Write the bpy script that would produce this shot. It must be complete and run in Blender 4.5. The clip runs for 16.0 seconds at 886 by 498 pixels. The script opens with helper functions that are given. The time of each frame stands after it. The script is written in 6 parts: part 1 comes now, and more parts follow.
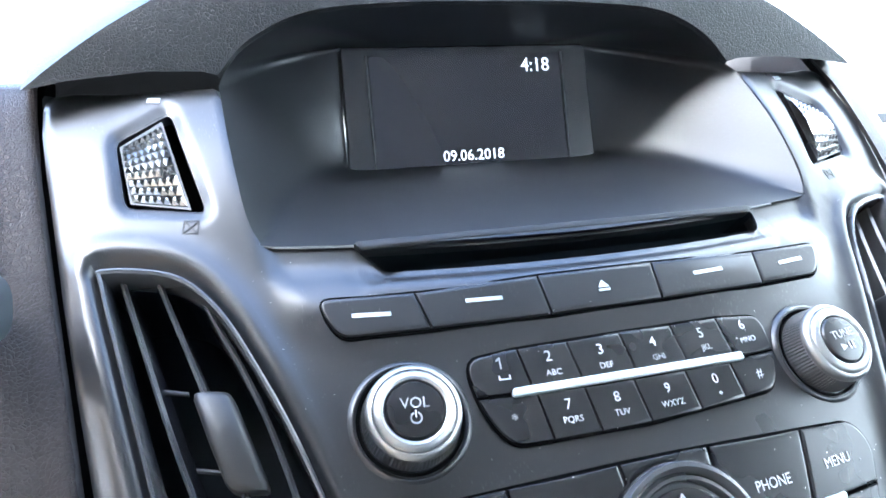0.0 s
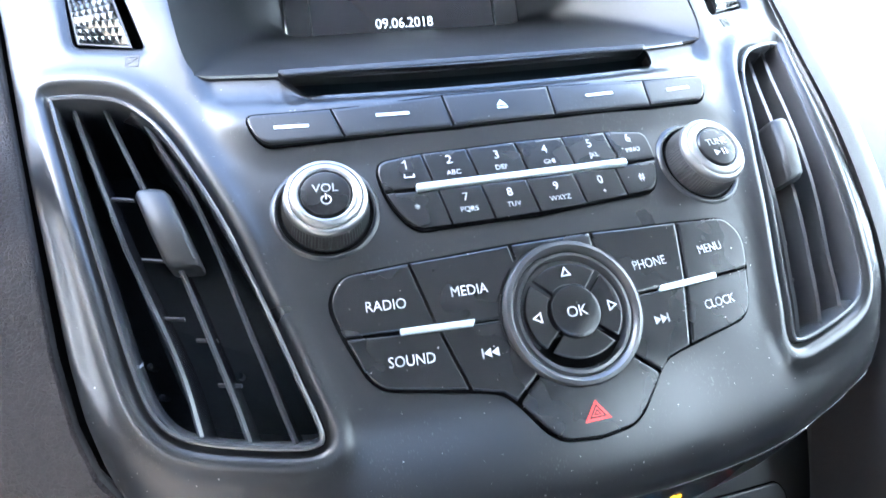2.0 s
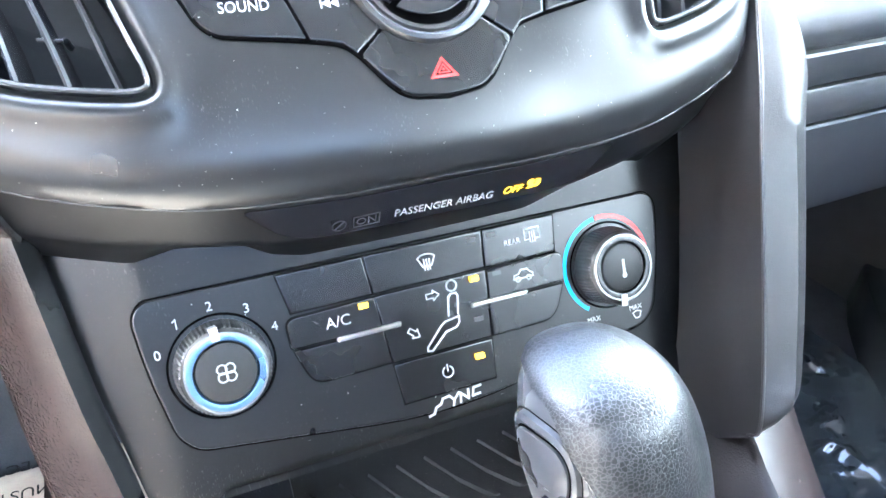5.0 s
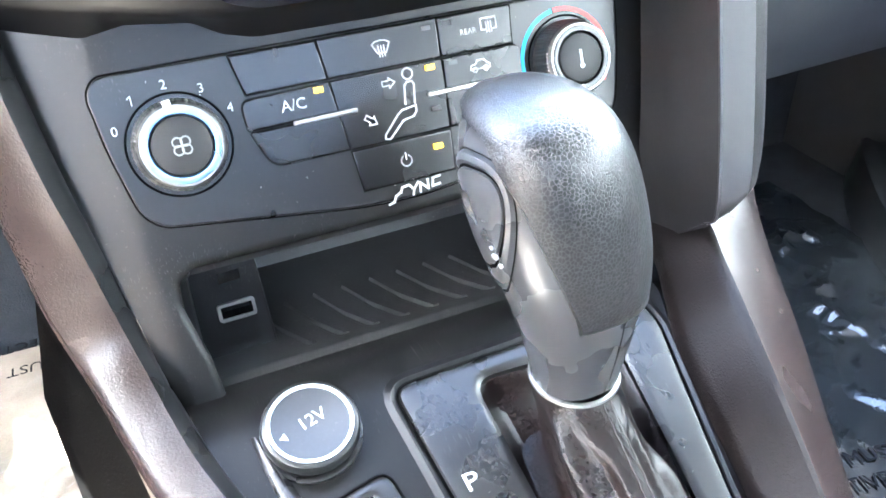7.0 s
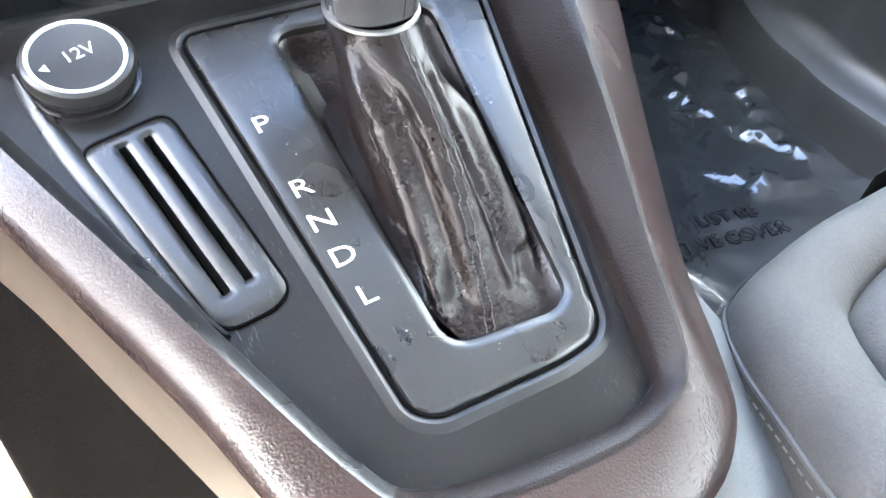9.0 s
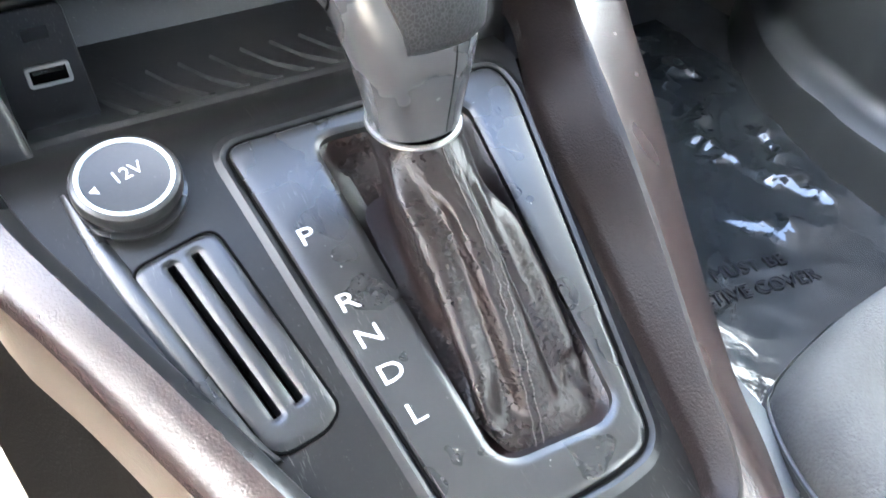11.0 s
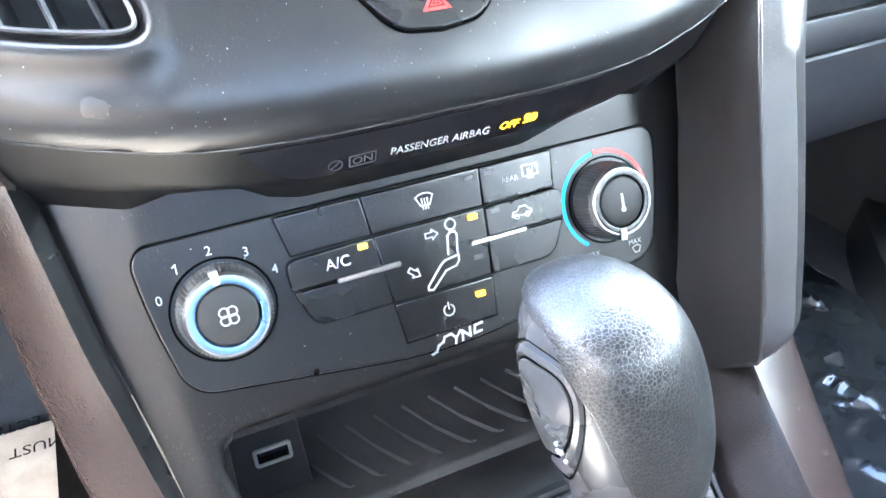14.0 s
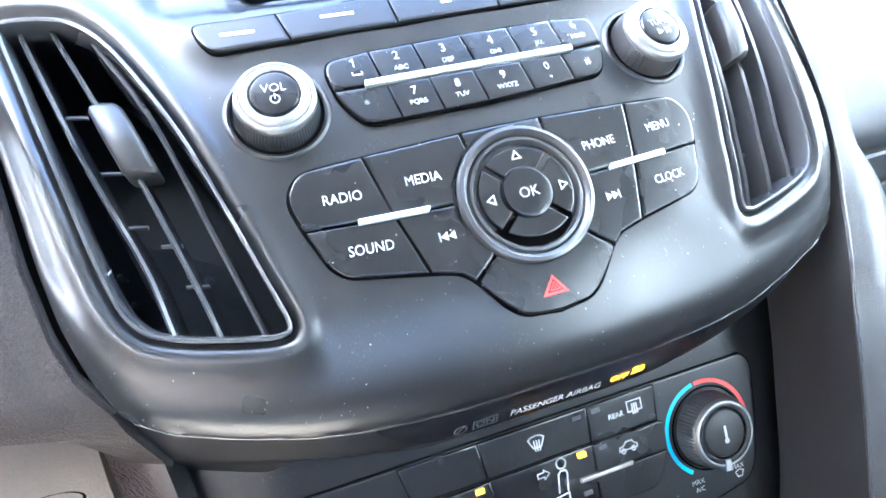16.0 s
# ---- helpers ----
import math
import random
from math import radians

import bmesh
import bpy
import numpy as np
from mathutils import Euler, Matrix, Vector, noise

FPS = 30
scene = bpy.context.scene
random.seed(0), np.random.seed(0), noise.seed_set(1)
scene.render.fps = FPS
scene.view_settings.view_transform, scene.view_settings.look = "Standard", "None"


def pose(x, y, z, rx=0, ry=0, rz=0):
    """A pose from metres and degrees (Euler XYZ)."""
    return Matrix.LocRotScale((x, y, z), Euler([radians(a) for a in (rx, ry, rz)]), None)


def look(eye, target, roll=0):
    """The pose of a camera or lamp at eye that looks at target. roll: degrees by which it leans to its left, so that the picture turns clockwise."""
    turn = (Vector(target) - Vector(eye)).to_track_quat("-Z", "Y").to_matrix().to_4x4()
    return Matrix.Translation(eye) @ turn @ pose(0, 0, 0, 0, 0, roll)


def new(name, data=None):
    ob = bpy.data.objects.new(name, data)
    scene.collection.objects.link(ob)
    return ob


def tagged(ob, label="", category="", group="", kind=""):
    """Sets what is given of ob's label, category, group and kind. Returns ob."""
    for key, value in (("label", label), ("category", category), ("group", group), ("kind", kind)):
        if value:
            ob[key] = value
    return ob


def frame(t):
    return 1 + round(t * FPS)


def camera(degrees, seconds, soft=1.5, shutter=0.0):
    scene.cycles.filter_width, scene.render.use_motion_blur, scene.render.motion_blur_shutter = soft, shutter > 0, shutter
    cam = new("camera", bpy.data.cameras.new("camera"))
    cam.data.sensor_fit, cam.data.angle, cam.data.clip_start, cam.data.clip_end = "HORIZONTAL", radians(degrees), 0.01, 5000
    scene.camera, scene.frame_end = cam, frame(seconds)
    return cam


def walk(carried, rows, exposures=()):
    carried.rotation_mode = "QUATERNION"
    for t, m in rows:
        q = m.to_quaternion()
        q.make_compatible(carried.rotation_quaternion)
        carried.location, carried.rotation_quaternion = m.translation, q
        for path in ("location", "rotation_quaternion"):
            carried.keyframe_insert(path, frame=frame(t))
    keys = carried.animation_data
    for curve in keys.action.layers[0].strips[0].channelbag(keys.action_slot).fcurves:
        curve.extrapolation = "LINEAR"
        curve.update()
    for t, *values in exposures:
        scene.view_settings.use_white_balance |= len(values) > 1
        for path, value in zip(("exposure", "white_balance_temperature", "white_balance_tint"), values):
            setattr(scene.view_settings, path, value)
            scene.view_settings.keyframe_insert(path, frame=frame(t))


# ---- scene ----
# Car interior: centre stack, climate panel and gear console. Plan in millimetres; the floor lies at z = 0.
cam = camera(57.6, 16.0, soft=1.6, shutter=0.15)
PATH = [
    (0, -0.1282, -0.0415, 0.6639, -19.43, -19.73, 1.01),
    (0.5, -0.1253, -0.0638, 0.6567, -19.34, -20.21, 0.16),
    (1, -0.1275, -0.0794, 0.6494, -19.08, -20.54, -0.43),
    (1.5, -0.1253, -0.0901, 0.6420, -18.98, -21.01, -0.80),
    (2, -0.1173, -0.0969, 0.6288, -19.51, -22.18, -0.93),
    (2.5, -0.1083, -0.1060, 0.6124, -20.60, -24.17, -0.71),
    (3, -0.1031, -0.1141, 0.5989, -21.74, -25.73, -0.51),
    (3.5, -0.0996, -0.1217, 0.5818, -22.62, -27.25, -0.54),
    (3.7, -0.1001, -0.1241, 0.5774, -22.64, -27.71, -0.68),
    (5.8, -0.0946, -0.1435, 0.5514, -24.24, -31.38, -0.12),
    (6, -0.0895, -0.1493, 0.5490, -22.77, -32.33, -1.15),
    (6.5, -0.0936, -0.1589, 0.5334, -22.61, -32.98, -1.50),
    (7, -0.0936, -0.1671, 0.5174, -22.51, -34.64, -2.53),
    (7.5, -0.0876, -0.1773, 0.5021, -23.86, -36.85, -2.32),
    (8, -0.0826, -0.1910, 0.4813, -26.16, -40.57, -0.31),
    (8.5, -0.0837, -0.2076, 0.4558, -31.02, -43.41, 3.57),
    (8.7, -0.0805, -0.2093, 0.4520, -32.56, -44.74, 4.50),
    (10.8, -0.0788, -0.1929, 0.4649, -32.09, -44.36, 2.78),
    (11, -0.0791, -0.1880, 0.4720, -31.05, -43.32, 2.06),
    (11.5, -0.0819, -0.1746, 0.4955, -28.67, -41.37, 0.84),
    (12, -0.0831, -0.1647, 0.5159, -27.30, -38.88, -0.03),
    (12.5, -0.0908, -0.1581, 0.5263, -25.84, -36.94, -1.07),
    (13, -0.0906, -0.1504, 0.5384, -24.93, -35.37, -1.68),
    (13.5, -0.0959, -0.1415, 0.5483, -24.38, -34.11, -1.78),
    (14, -0.0991, -0.1320, 0.5553, -23.66, -33.01, -2.27),
    (14.5, -0.1003, -0.1258, 0.5647, -23.00, -31.89, -2.73),
    (15, -0.1041, -0.1205, 0.5818, -21.93, -29.89, -3.44),
    (15.5, -0.1104, -0.1170, 0.5999, -20.72, -27.86, -4.42),
    (16, -0.1130, -0.1138, 0.6141, -20.14, -25.93, -5.07),
]


def eye_pose(x, y, z, yaw, pitch, roll):
    a, b = radians(yaw), radians(pitch)
    e = Vector((x, y, z))
    return look(e, e + Vector((-math.sin(a) * math.cos(b), math.cos(a) * math.cos(b), math.sin(b))), roll)


EXPOSURES = [(0, 4.66, 5200, 3), (2, 4.9, 5100, 3), (3.5, 5.5, 5150, 3), (6, 6.2, 5300, 3), (8.7, 5.84, 5750, 3), (11.5, 5.95, 5750, 3), (14, 6.12, 5350, 3), (16, 5.68, 5100, 3)]
walk(cam, [(t, eye_pose(*p)) for t, *p in PATH], EXPOSURES)

# ---- world and sun ----
SUN_TO = Vector((-0.55, -0.24, 0.80)).normalized()
world = bpy.data.worlds.new("sky")
scene.world = world
world.use_nodes = True
wn = world.node_tree
sky = wn.nodes.new("ShaderNodeTexSky")
sky.sky_type = "NISHITA"
sky.sun_disc = False
sky.dust_density = 6.0
sky.air_density = 0.85
sky.sun_elevation = math.asin(SUN_TO.z)
sky.sun_rotation = math.atan2(SUN_TO.x, SUN_TO.y)
wn.links.new(sky.outputs[0], wn.nodes["Background"].inputs[0])
wn.nodes["Background"].inputs[1].default_value = 0.15
sun = new("sun", bpy.data.lights.new("sun", "SUN"))
sun.data.energy, sun.data.angle, sun.data.color = 4.0, radians(0.5), (1.0, 0.94, 0.85)
sun.matrix_world = look((-1, 0.4, 2), Vector((-1, 0.4, 2)) - SUN_TO)


# ---- materials ----
def material(name, colour, rough=0.5, metal=0.0, vary=0.15, grain=0.0, grain_size=0.0008, cells=False, dust=0.0, emit=0.0, coat=0.0, crease=0.0, spec=0.5, crack=0.0, smudge=0.0, scuff=0.0):
    m = bpy.data.materials.new(name)
    m.use_nodes = True
    nt = m.node_tree
    nd, ln = nt.nodes, nt.links
    b = nd["Principled BSDF"]
    b.inputs["Roughness"].default_value = rough
    b.inputs["Metallic"].default_value = metal
    b.inputs["Specular IOR Level"].default_value = spec
    if coat:
        b.inputs["Coat Weight"].default_value = coat
        b.inputs["Coat Roughness"].default_value = 0.08
    tc = nd.new("ShaderNodeTexCoord")

    def noise_tex(size, detail=3.0):
        n = nd.new("ShaderNodeTexNoise")
        n.inputs["Scale"].default_value = 1.0 / size
        n.inputs["Detail"].default_value = detail
        ln.new(tc.outputs["Object"], n.inputs["Vector"])
        return n

    def ramp(src, lo, hi, a, c):
        r = nd.new("ShaderNodeMapRange")
        r.inputs[1].default_value, r.inputs[2].default_value = lo, hi
        r.inputs[3].default_value, r.inputs[4].default_value = a, c
        ln.new(src, r.inputs[0])
        return r.outputs[0]

    big, fine = noise_tex(0.03), noise_tex(0.0016, 4.0)
    v1 = ramp(big.outputs[0], 0.3, 0.7, 1 - vary, 1 + vary)
    v2 = ramp(fine.outputs[0], 0.3, 0.7, 1 - vary * 0.6, 1 + vary * 0.6)
    mul = nd.new("ShaderNodeMath")
    mul.operation = "MULTIPLY"
    ln.new(v1, mul.inputs[0])
    ln.new(v2, mul.inputs[1])
    sc = nd.new("ShaderNodeVectorMath")
    sc.operation = "SCALE"
    sc.inputs[0].default_value = colour
    ln.new(mul.outputs[0], sc.inputs["Scale"])
    col = sc.outputs[0]
    if dust:
        spots = noise_tex(0.0011, 1.0)
        patch = noise_tex(0.022, 2.0)
        s1 = ramp(spots.outputs[0], 0.70, 0.78, 0.0, 1.0)
        s2 = ramp(patch.outputs[0], 0.45, 0.7, 0.1, 1.0)
        mm = nd.new("ShaderNodeMath")
        mm.operation = "MULTIPLY"
        ln.new(s1, mm.inputs[0])
        ln.new(s2, mm.inputs[1])
        k = nd.new("ShaderNodeMath")
        k.operation = "MULTIPLY"
        k.inputs[1].default_value = dust
        ln.new(mm.outputs[0], k.inputs[0])
        mix = nd.new("ShaderNodeMix")
        mix.data_type = "RGBA"
        ln.new(k.outputs[0], mix.inputs[0])
        ln.new(col, mix.inputs[6])
        mix.inputs[7].default_value = (0.36, 0.34, 0.31, 1)
        col = mix.outputs[2]
    if scuff:
        # fine pale scratches in a few rubbed patches
        mp = nd.new("ShaderNodeMapping")
        mp.inputs["Rotation"].default_value = (0.5, 0.9, 0.35)
        mp.inputs["Scale"].default_value = (1 / 0.0005, 1 / 0.03, 1 / 0.0012)
        ln.new(tc.outputs["Object"], mp.inputs["Vector"])
        hair = nd.new("ShaderNodeTexNoise")
        hair.inputs["Scale"].default_value = 1.0
        hair.inputs["Detail"].default_value = 1.0
        ln.new(mp.outputs[0], hair.inputs["Vector"])
        rub = noise_tex(0.028, 3.0)
        both = nd.new("ShaderNodeMath")
        both.operation = "MULTIPLY"
        ln.new(ramp(hair.outputs[0], 0.62, 0.78, 0.0, scuff), both.inputs[0])
        ln.new(ramp(rub.outputs[0], 0.52, 0.66, 0.0, 1.0), both.inputs[1])
        sm = nd.new("ShaderNodeMix")
        sm.data_type = "RGBA"
        ln.new(both.outputs[0], sm.inputs[0])
        ln.new(col, sm.inputs[6])
        sm.inputs[7].default_value = (0.30, 0.29, 0.28, 1)
        col = sm.outputs[2]
    ln.new(col, b.inputs["Base Color"])
    rr = ramp(big.outputs[0], 0.3, 0.7, max(rough - 0.02, 0.02), min(rough + 0.03, 1.0))
    if smudge:
        wipe = noise_tex(0.024, 2.0)
        add_ = nd.new("ShaderNodeMath")
        add_.operation = "ADD"
        ln.new(rr, add_.inputs[0])
        ln.new(ramp(wipe.outputs[0], 0.2, 0.8, -smudge, smudge), add_.inputs[1])
        rr = add_.outputs[0]
    ln.new(rr, b.inputs["Roughness"])
    if grain:
        bp = nd.new("ShaderNodeBump")
        bp.inputs["Strength"].default_value = grain
        bp.inputs["Distance"].default_value = grain_size * 0.35
        if cells:
            vo = nd.new("ShaderNodeTexVoronoi")
            vo.feature = "DISTANCE_TO_EDGE"
            vo.inputs["Scale"].default_value = 1.0 / grain_size
            warp = noise_tex(grain_size * 2.2, 2.0)
            add = nd.new("ShaderNodeVectorMath")
            add.operation = "MULTIPLY_ADD"
            ln.new(warp.outputs["Color"], add.inputs[0])
            add.inputs[1].default_value = (grain_size * 0.7,) * 3
            ln.new(tc.outputs["Object"], add.inputs[2])
            ln.new(add.outputs[0], vo.inputs["Vector"])
            ln.new(ramp(vo.outputs["Distance"], 0.0, 0.13, 0.0, 1.0), bp.inputs["Height"])
            if crack:
                cm = nd.new("ShaderNodeMix")
                cm.data_type = "RGBA"
                ln.new(ramp(vo.outputs["Distance"], 0.03, 0.12, 1.0, 0.0), cm.inputs[0])
                ln.new(col, cm.inputs[6])
                cm.inputs[7].default_value = (crack, crack, crack * 1.02, 1)
                ln.new(cm.outputs[2], b.inputs["Base Color"])
        else:
            ln.new(noise_tex(grain_size, 2.0).outputs[0], bp.inputs["Height"])
        ln.new(bp.outputs[0], b.inputs["Normal"])
        if crease:
            wr = noise_tex(0.0012, 4.0)
            wr.inputs["Distortion"].default_value = 1.6
            b2 = nd.new("ShaderNodeBump")
            b2.inputs["Strength"].default_value = crease
            b2.inputs["Distance"].default_value = 0.0005
            ln.new(wr.outputs[0], b2.inputs["Height"])
            ln.new(b2.outputs[0], bp.inputs["Normal"])
    if emit:
        b.inputs["Emission Color"].default_value = (*colour, 1)
        b.inputs["Emission Strength"].default_value = emit
    return m


SATIN = material("satin_plastic", (0.011, 0.011, 0.0113), 0.28, spec=0.38, vary=0.08, smudge=0.025, scuff=0.14)
BEZELM = material("fascia_plastic", (0.010, 0.010, 0.0105), 0.30, vary=0.08, grain=0.05, grain_size=0.0006, dust=0.08, smudge=0.025, scuff=0.15)
PANEL = material("panel_plastic", (0.008, 0.008, 0.0085), 0.30, vary=0.1, grain=0.05, grain_size=0.0006, dust=0.06, spec=0.38, smudge=0.025, scuff=0.18)
KEY = material("key_plastic", (0.006, 0.006, 0.0065), 0.26, vary=0.1, grain=0.03, grain_size=0.0005, dust=0.05, spec=0.42)
TABM = material("tab_plastic", (0.018, 0.0175, 0.017), 0.42, vary=0.1, grain=0.12, grain_size=0.0007, spec=0.28)
GAP = material("joint_plastic", (0.002, 0.002, 0.002), 0.9, spec=0.0)
OVERM = material("overhang_plastic", (0.006, 0.006, 0.0065), 0.36, vary=0.1, grain=0.05, grain_size=0.0006, dust=0.05, spec=0.26)
FRONTM = material("front_plastic", (0.0065, 0.0062, 0.006), 0.34, vary=0.1, grain=0.05, grain_size=0.0006, dust=0.08, spec=0.27, smudge=0.025, scuff=0.15)
TOPM = material("console_top_plastic", (0.0055, 0.0054, 0.0053), 0.36, vary=0.12, grain=0.08, grain_size=0.0006, dust=0.08, spec=0.15, smudge=0.025, scuff=0.16)
TUNNEL = material("tunnel_carpet", (0.0018, 0.0016, 0.0015), 0.95, vary=0.4, grain=0.8, grain_size=0.0016, spec=0.03)
DUCT = material("duct_plastic", (0.0035, 0.006, 0.009), 0.55, spec=0.2)
KNURL = material("knurled_grey", (0.15, 0.15, 0.15), 0.34, metal=0.8, vary=0.05)
RINGM = material("ring_plastic", (0.035, 0.035, 0.036), 0.24, vary=0.05)
GLOSS = material("gloss_black", (0.008, 0.008, 0.010), 0.22, vary=0.1, dust=0.15, smudge=0.025)
HOODM = material("hood_plastic", (0.009, 0.0098, 0.0112), 0.40, grain=0.1, grain_size=0.0009, dust=0.06, spec=0.40)
HOODT = material("hood_skin", (0.009, 0.0092, 0.0098), 0.42, grain=0.4, grain_size=0.0013, cells=True, dust=0.12, spec=0.3)
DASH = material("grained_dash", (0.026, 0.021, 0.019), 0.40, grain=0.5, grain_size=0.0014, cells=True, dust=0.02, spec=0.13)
PAD = material("grained_pad", (0.018, 0.0165, 0.0165), 0.36, grain=0.16, grain_size=0.0010, cells=True, dust=0.05)
# paler, glossier pad skin for a highlight drawn on the crease
PAD_GLINT = material("pad_edge_highlight", (0.030, 0.028, 0.028), 0.30, vary=0.15, spec=0.6)
# rail skin darkened: the inner face's shade is in the colour
RAIL_SHADE = material("shaded_rail_skin", (0.0078, 0.0058, 0.0055), 0.32, grain=0.9, grain_size=0.0007, dust=0.03, spec=0.13)
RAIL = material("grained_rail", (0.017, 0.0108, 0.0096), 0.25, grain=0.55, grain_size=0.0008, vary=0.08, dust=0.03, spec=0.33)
# passenger-side flank: the window's light is put into this pale colour
FLANK_LIT = material("lit_flank", (0.075, 0.08, 0.085), 0.5, grain=0.6, grain_size=0.0012)
RINGS = material("satin_ring", (0.27, 0.268, 0.262), 0.42, metal=1.0, vary=0.06, grain=0.05, grain_size=0.0005)
CHROME = material("satin_chrome", (0.46, 0.455, 0.445), 0.33, metal=1.0, vary=0.08, grain=0.05, grain_size=0.0005)
SILVER = material("silver_paint", (0.50, 0.54, 0.54), 0.35, metal=0.6, vary=0.05)
BARM = material("satin_bar", (0.42, 0.40, 0.38), 0.30, metal=1.0, vary=0.05)
BLUECH = material("tinted_chrome", (0.25, 0.40, 0.60), 0.28, metal=1.0, vary=0.05)
RUBBER = material("ribbed_rubber", (0.018, 0.018, 0.018), 0.5, grain=0.2, grain_size=0.001, dust=0.4)
WHITE = material("white_print", (0.40, 0.40, 0.41), 0.5, vary=0.05)
GREYP = material("faint_print", (0.045, 0.045, 0.05), 0.5, vary=0.05)
RED = material("red_print", (0.72, 0.03, 0.025), 0.4, vary=0.05)
BLUE = material("blue_print", (0.02, 0.35, 0.65), 0.4, vary=0.05)
AMBER = material("amber_light", (1.0, 0.44, 0.01), 0.4, vary=0.02, emit=0.10)
SCREEN = material("screen_glass", (0.012, 0.012, 0.018), 0.18, vary=0.0)
SCRTXT = material("screen_text", (0.85, 0.85, 0.88), 0.5, vary=0.0, emit=0.05)
LEATHER = material("knob_leather", (0.0105, 0.0102, 0.010), 0.30, vary=0.25, grain=0.24, grain_size=0.0012, cells=True, crack=0.04, spec=0.55)
BOOTM = material("boot_leather", (0.008, 0.0056, 0.0054), 0.17, grain=0.05, grain_size=0.0007, cells=True, crease=0.42, spec=0.23)
KNOBP = material("knob_plastic", (0.050, 0.050, 0.052), 0.27, spec=0.7, vary=0.03)
CAPM = material("cap_finish", (0.028, 0.028, 0.028), 0.30, metal=0.5, vary=0.06, dust=0.08)
THREAD = material("stitch_thread", (0.035, 0.032, 0.03), 0.7)
CLOTH = material("seat_cloth", (0.025, 0.0246, 0.0243), 0.85, vary=0.3, grain=0.9, grain_size=0.0011)
CARPET = material("carpet", (0.016, 0.018, 0.021), 0.95, vary=0.4, grain=0.9, grain_size=0.0018)
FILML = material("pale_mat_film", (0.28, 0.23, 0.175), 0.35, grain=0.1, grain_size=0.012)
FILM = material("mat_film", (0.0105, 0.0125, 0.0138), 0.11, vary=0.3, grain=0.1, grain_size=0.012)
PRINT = material("film_print", (0.006, 0.006, 0.007), 0.6, spec=0.08)
CRYSTAL = material("crystal_plastic", (0.27, 0.27, 0.265), 0.07, metal=0.95, vary=0.05)
TRIM = material("roof_lining", (0.30, 0.305, 0.31), 0.9, grain=0.2)
DOORM = material("door_plastic", (0.04, 0.039, 0.038), 0.6, grain=0.3)
# driver-side flank: warm bounced light is put into this brown
FLANK_WARM = material("warm_bounce_flank", (0.030, 0.023, 0.017), 0.40, grain=0.6, grain_size=0.0009, dust=0.06, spec=0.28)
SEATP = material("seat_piping", (0.030, 0.030, 0.030), 0.6)
STITCHL = material("pale_thread", (0.12, 0.115, 0.11), 0.8)
WORN = material("worn_edge", (0.035, 0.032, 0.03), 0.65, grain=0.6, grain_size=0.0012)
# dash and trim lightened: the sky's sheen is in their base colour
DASH_SHEEN = material("passenger_dash_sheen", (0.054, 0.055, 0.058), 0.42, grain=0.3, grain_size=0.0014, cells=True)
TRIM_SHEEN = material("passenger_trim_sheen", (0.050, 0.051, 0.053), 0.38, grain=0.2, grain_size=0.001)
DASHL = material("hard_dash", (0.010, 0.012, 0.0135), 0.5, grain=0.25, grain_size=0.0011)
KNEE = material("knee_plastic", (0.042, 0.031, 0.025), 0.45, grain=0.55, grain_size=0.0011)
STALKM = material("stalk_plastic", (0.030, 0.036, 0.042), 0.4, vary=0.1, grain=0.1, grain_size=0.0006)
TANW = material("tan_light_screen", (0.50, 0.37, 0.26), 0.8, vary=0.1, grain=0.2, grain_size=0.02)
PALEW = material("pale_reflector", (0.35, 0.38, 0.395), 0.8, vary=0.05, grain=0.2, grain_size=0.02)


# ---- helpers for panels ----
from mathutils.geometry import delaunay_2d_cdt

FLOOR = 0.66


def V(x, y, z):
    return Vector((x / 1000, y / 1000, z / 1000 + FLOOR))


def ease(t):
    t = min(1.0, max(0.0, t))
    return t * t * (3 - 2 * t)


def stack_y(x, z):
    w = z + 130
    return 125.07 + 0.9452 * w + 0.001054 * x * x + 0.00429 * w * w - 9.5 * ease((z + 88) / 42)


def VS(x, y, z):
    """The stack's own plan, in the car."""
    return V(-117.3 + 0.985 * (x + 117.3), -96.9 + 0.985 * (y + 96.9), -31.2 + 0.985 * (z + 31.2))


def VC(x, y, z):
    """The lower front's own plan, in the car."""
    return V(-100.3 + 0.9737 * (x + 100.3), -125.8 + 0.9737 * (y + 125.8), -95.3 + 0.9737 * (z + 95.3))


def VG(x, y, z):
    """The gear console's own plan, in the car."""
    dy, dz = y + 207.6, -369 + 0.268 * (y - 3.7) + 204.2
    k = (-363.5 + 204.2 - 0.30 * 207.6) / (dz - 0.30 * dy)
    return V(-83.7 + k * (x + 83.7), -207.6 + k * dy, -204.2 + k * (z + 204.2))


def on_stack(x, z, h=0.0):
    """A point of the centre stack's face, h mm proud of it."""
    x += 4.5 * ease((x - 88) / 34) * ease((z + 95) / 25)
    k = min(1.0, max(0.0, (z + 147) / 49))
    h -= 0.9 + 1.5 * ease((z + 168) / 20) + 1.9 * k
    x += 0.036 * k * min(max(x, 0.0), 100) * ease((132 - x) / 32)
    z += 1.6 * k
    n = Vector((0.002108 * x, -1.0, (stack_y(x, z + 1) - stack_y(x, z - 1)) / 2)).normalized()
    p = Vector((x, stack_y(x, z), z)) + n * h
    return VS(*p)


def on_climate(x, z, h=0.0):
    return VC(x, 112 + 0.42 * (z + 251.6) - 0.922 * h, z + 0.387 * h)


def on_gear(x, y, h=0.0):
    return VG(x, y, -369 + 0.268 * (y - 3.7)) + Vector((0, -0.287, 0.958)) * (h / 1000)


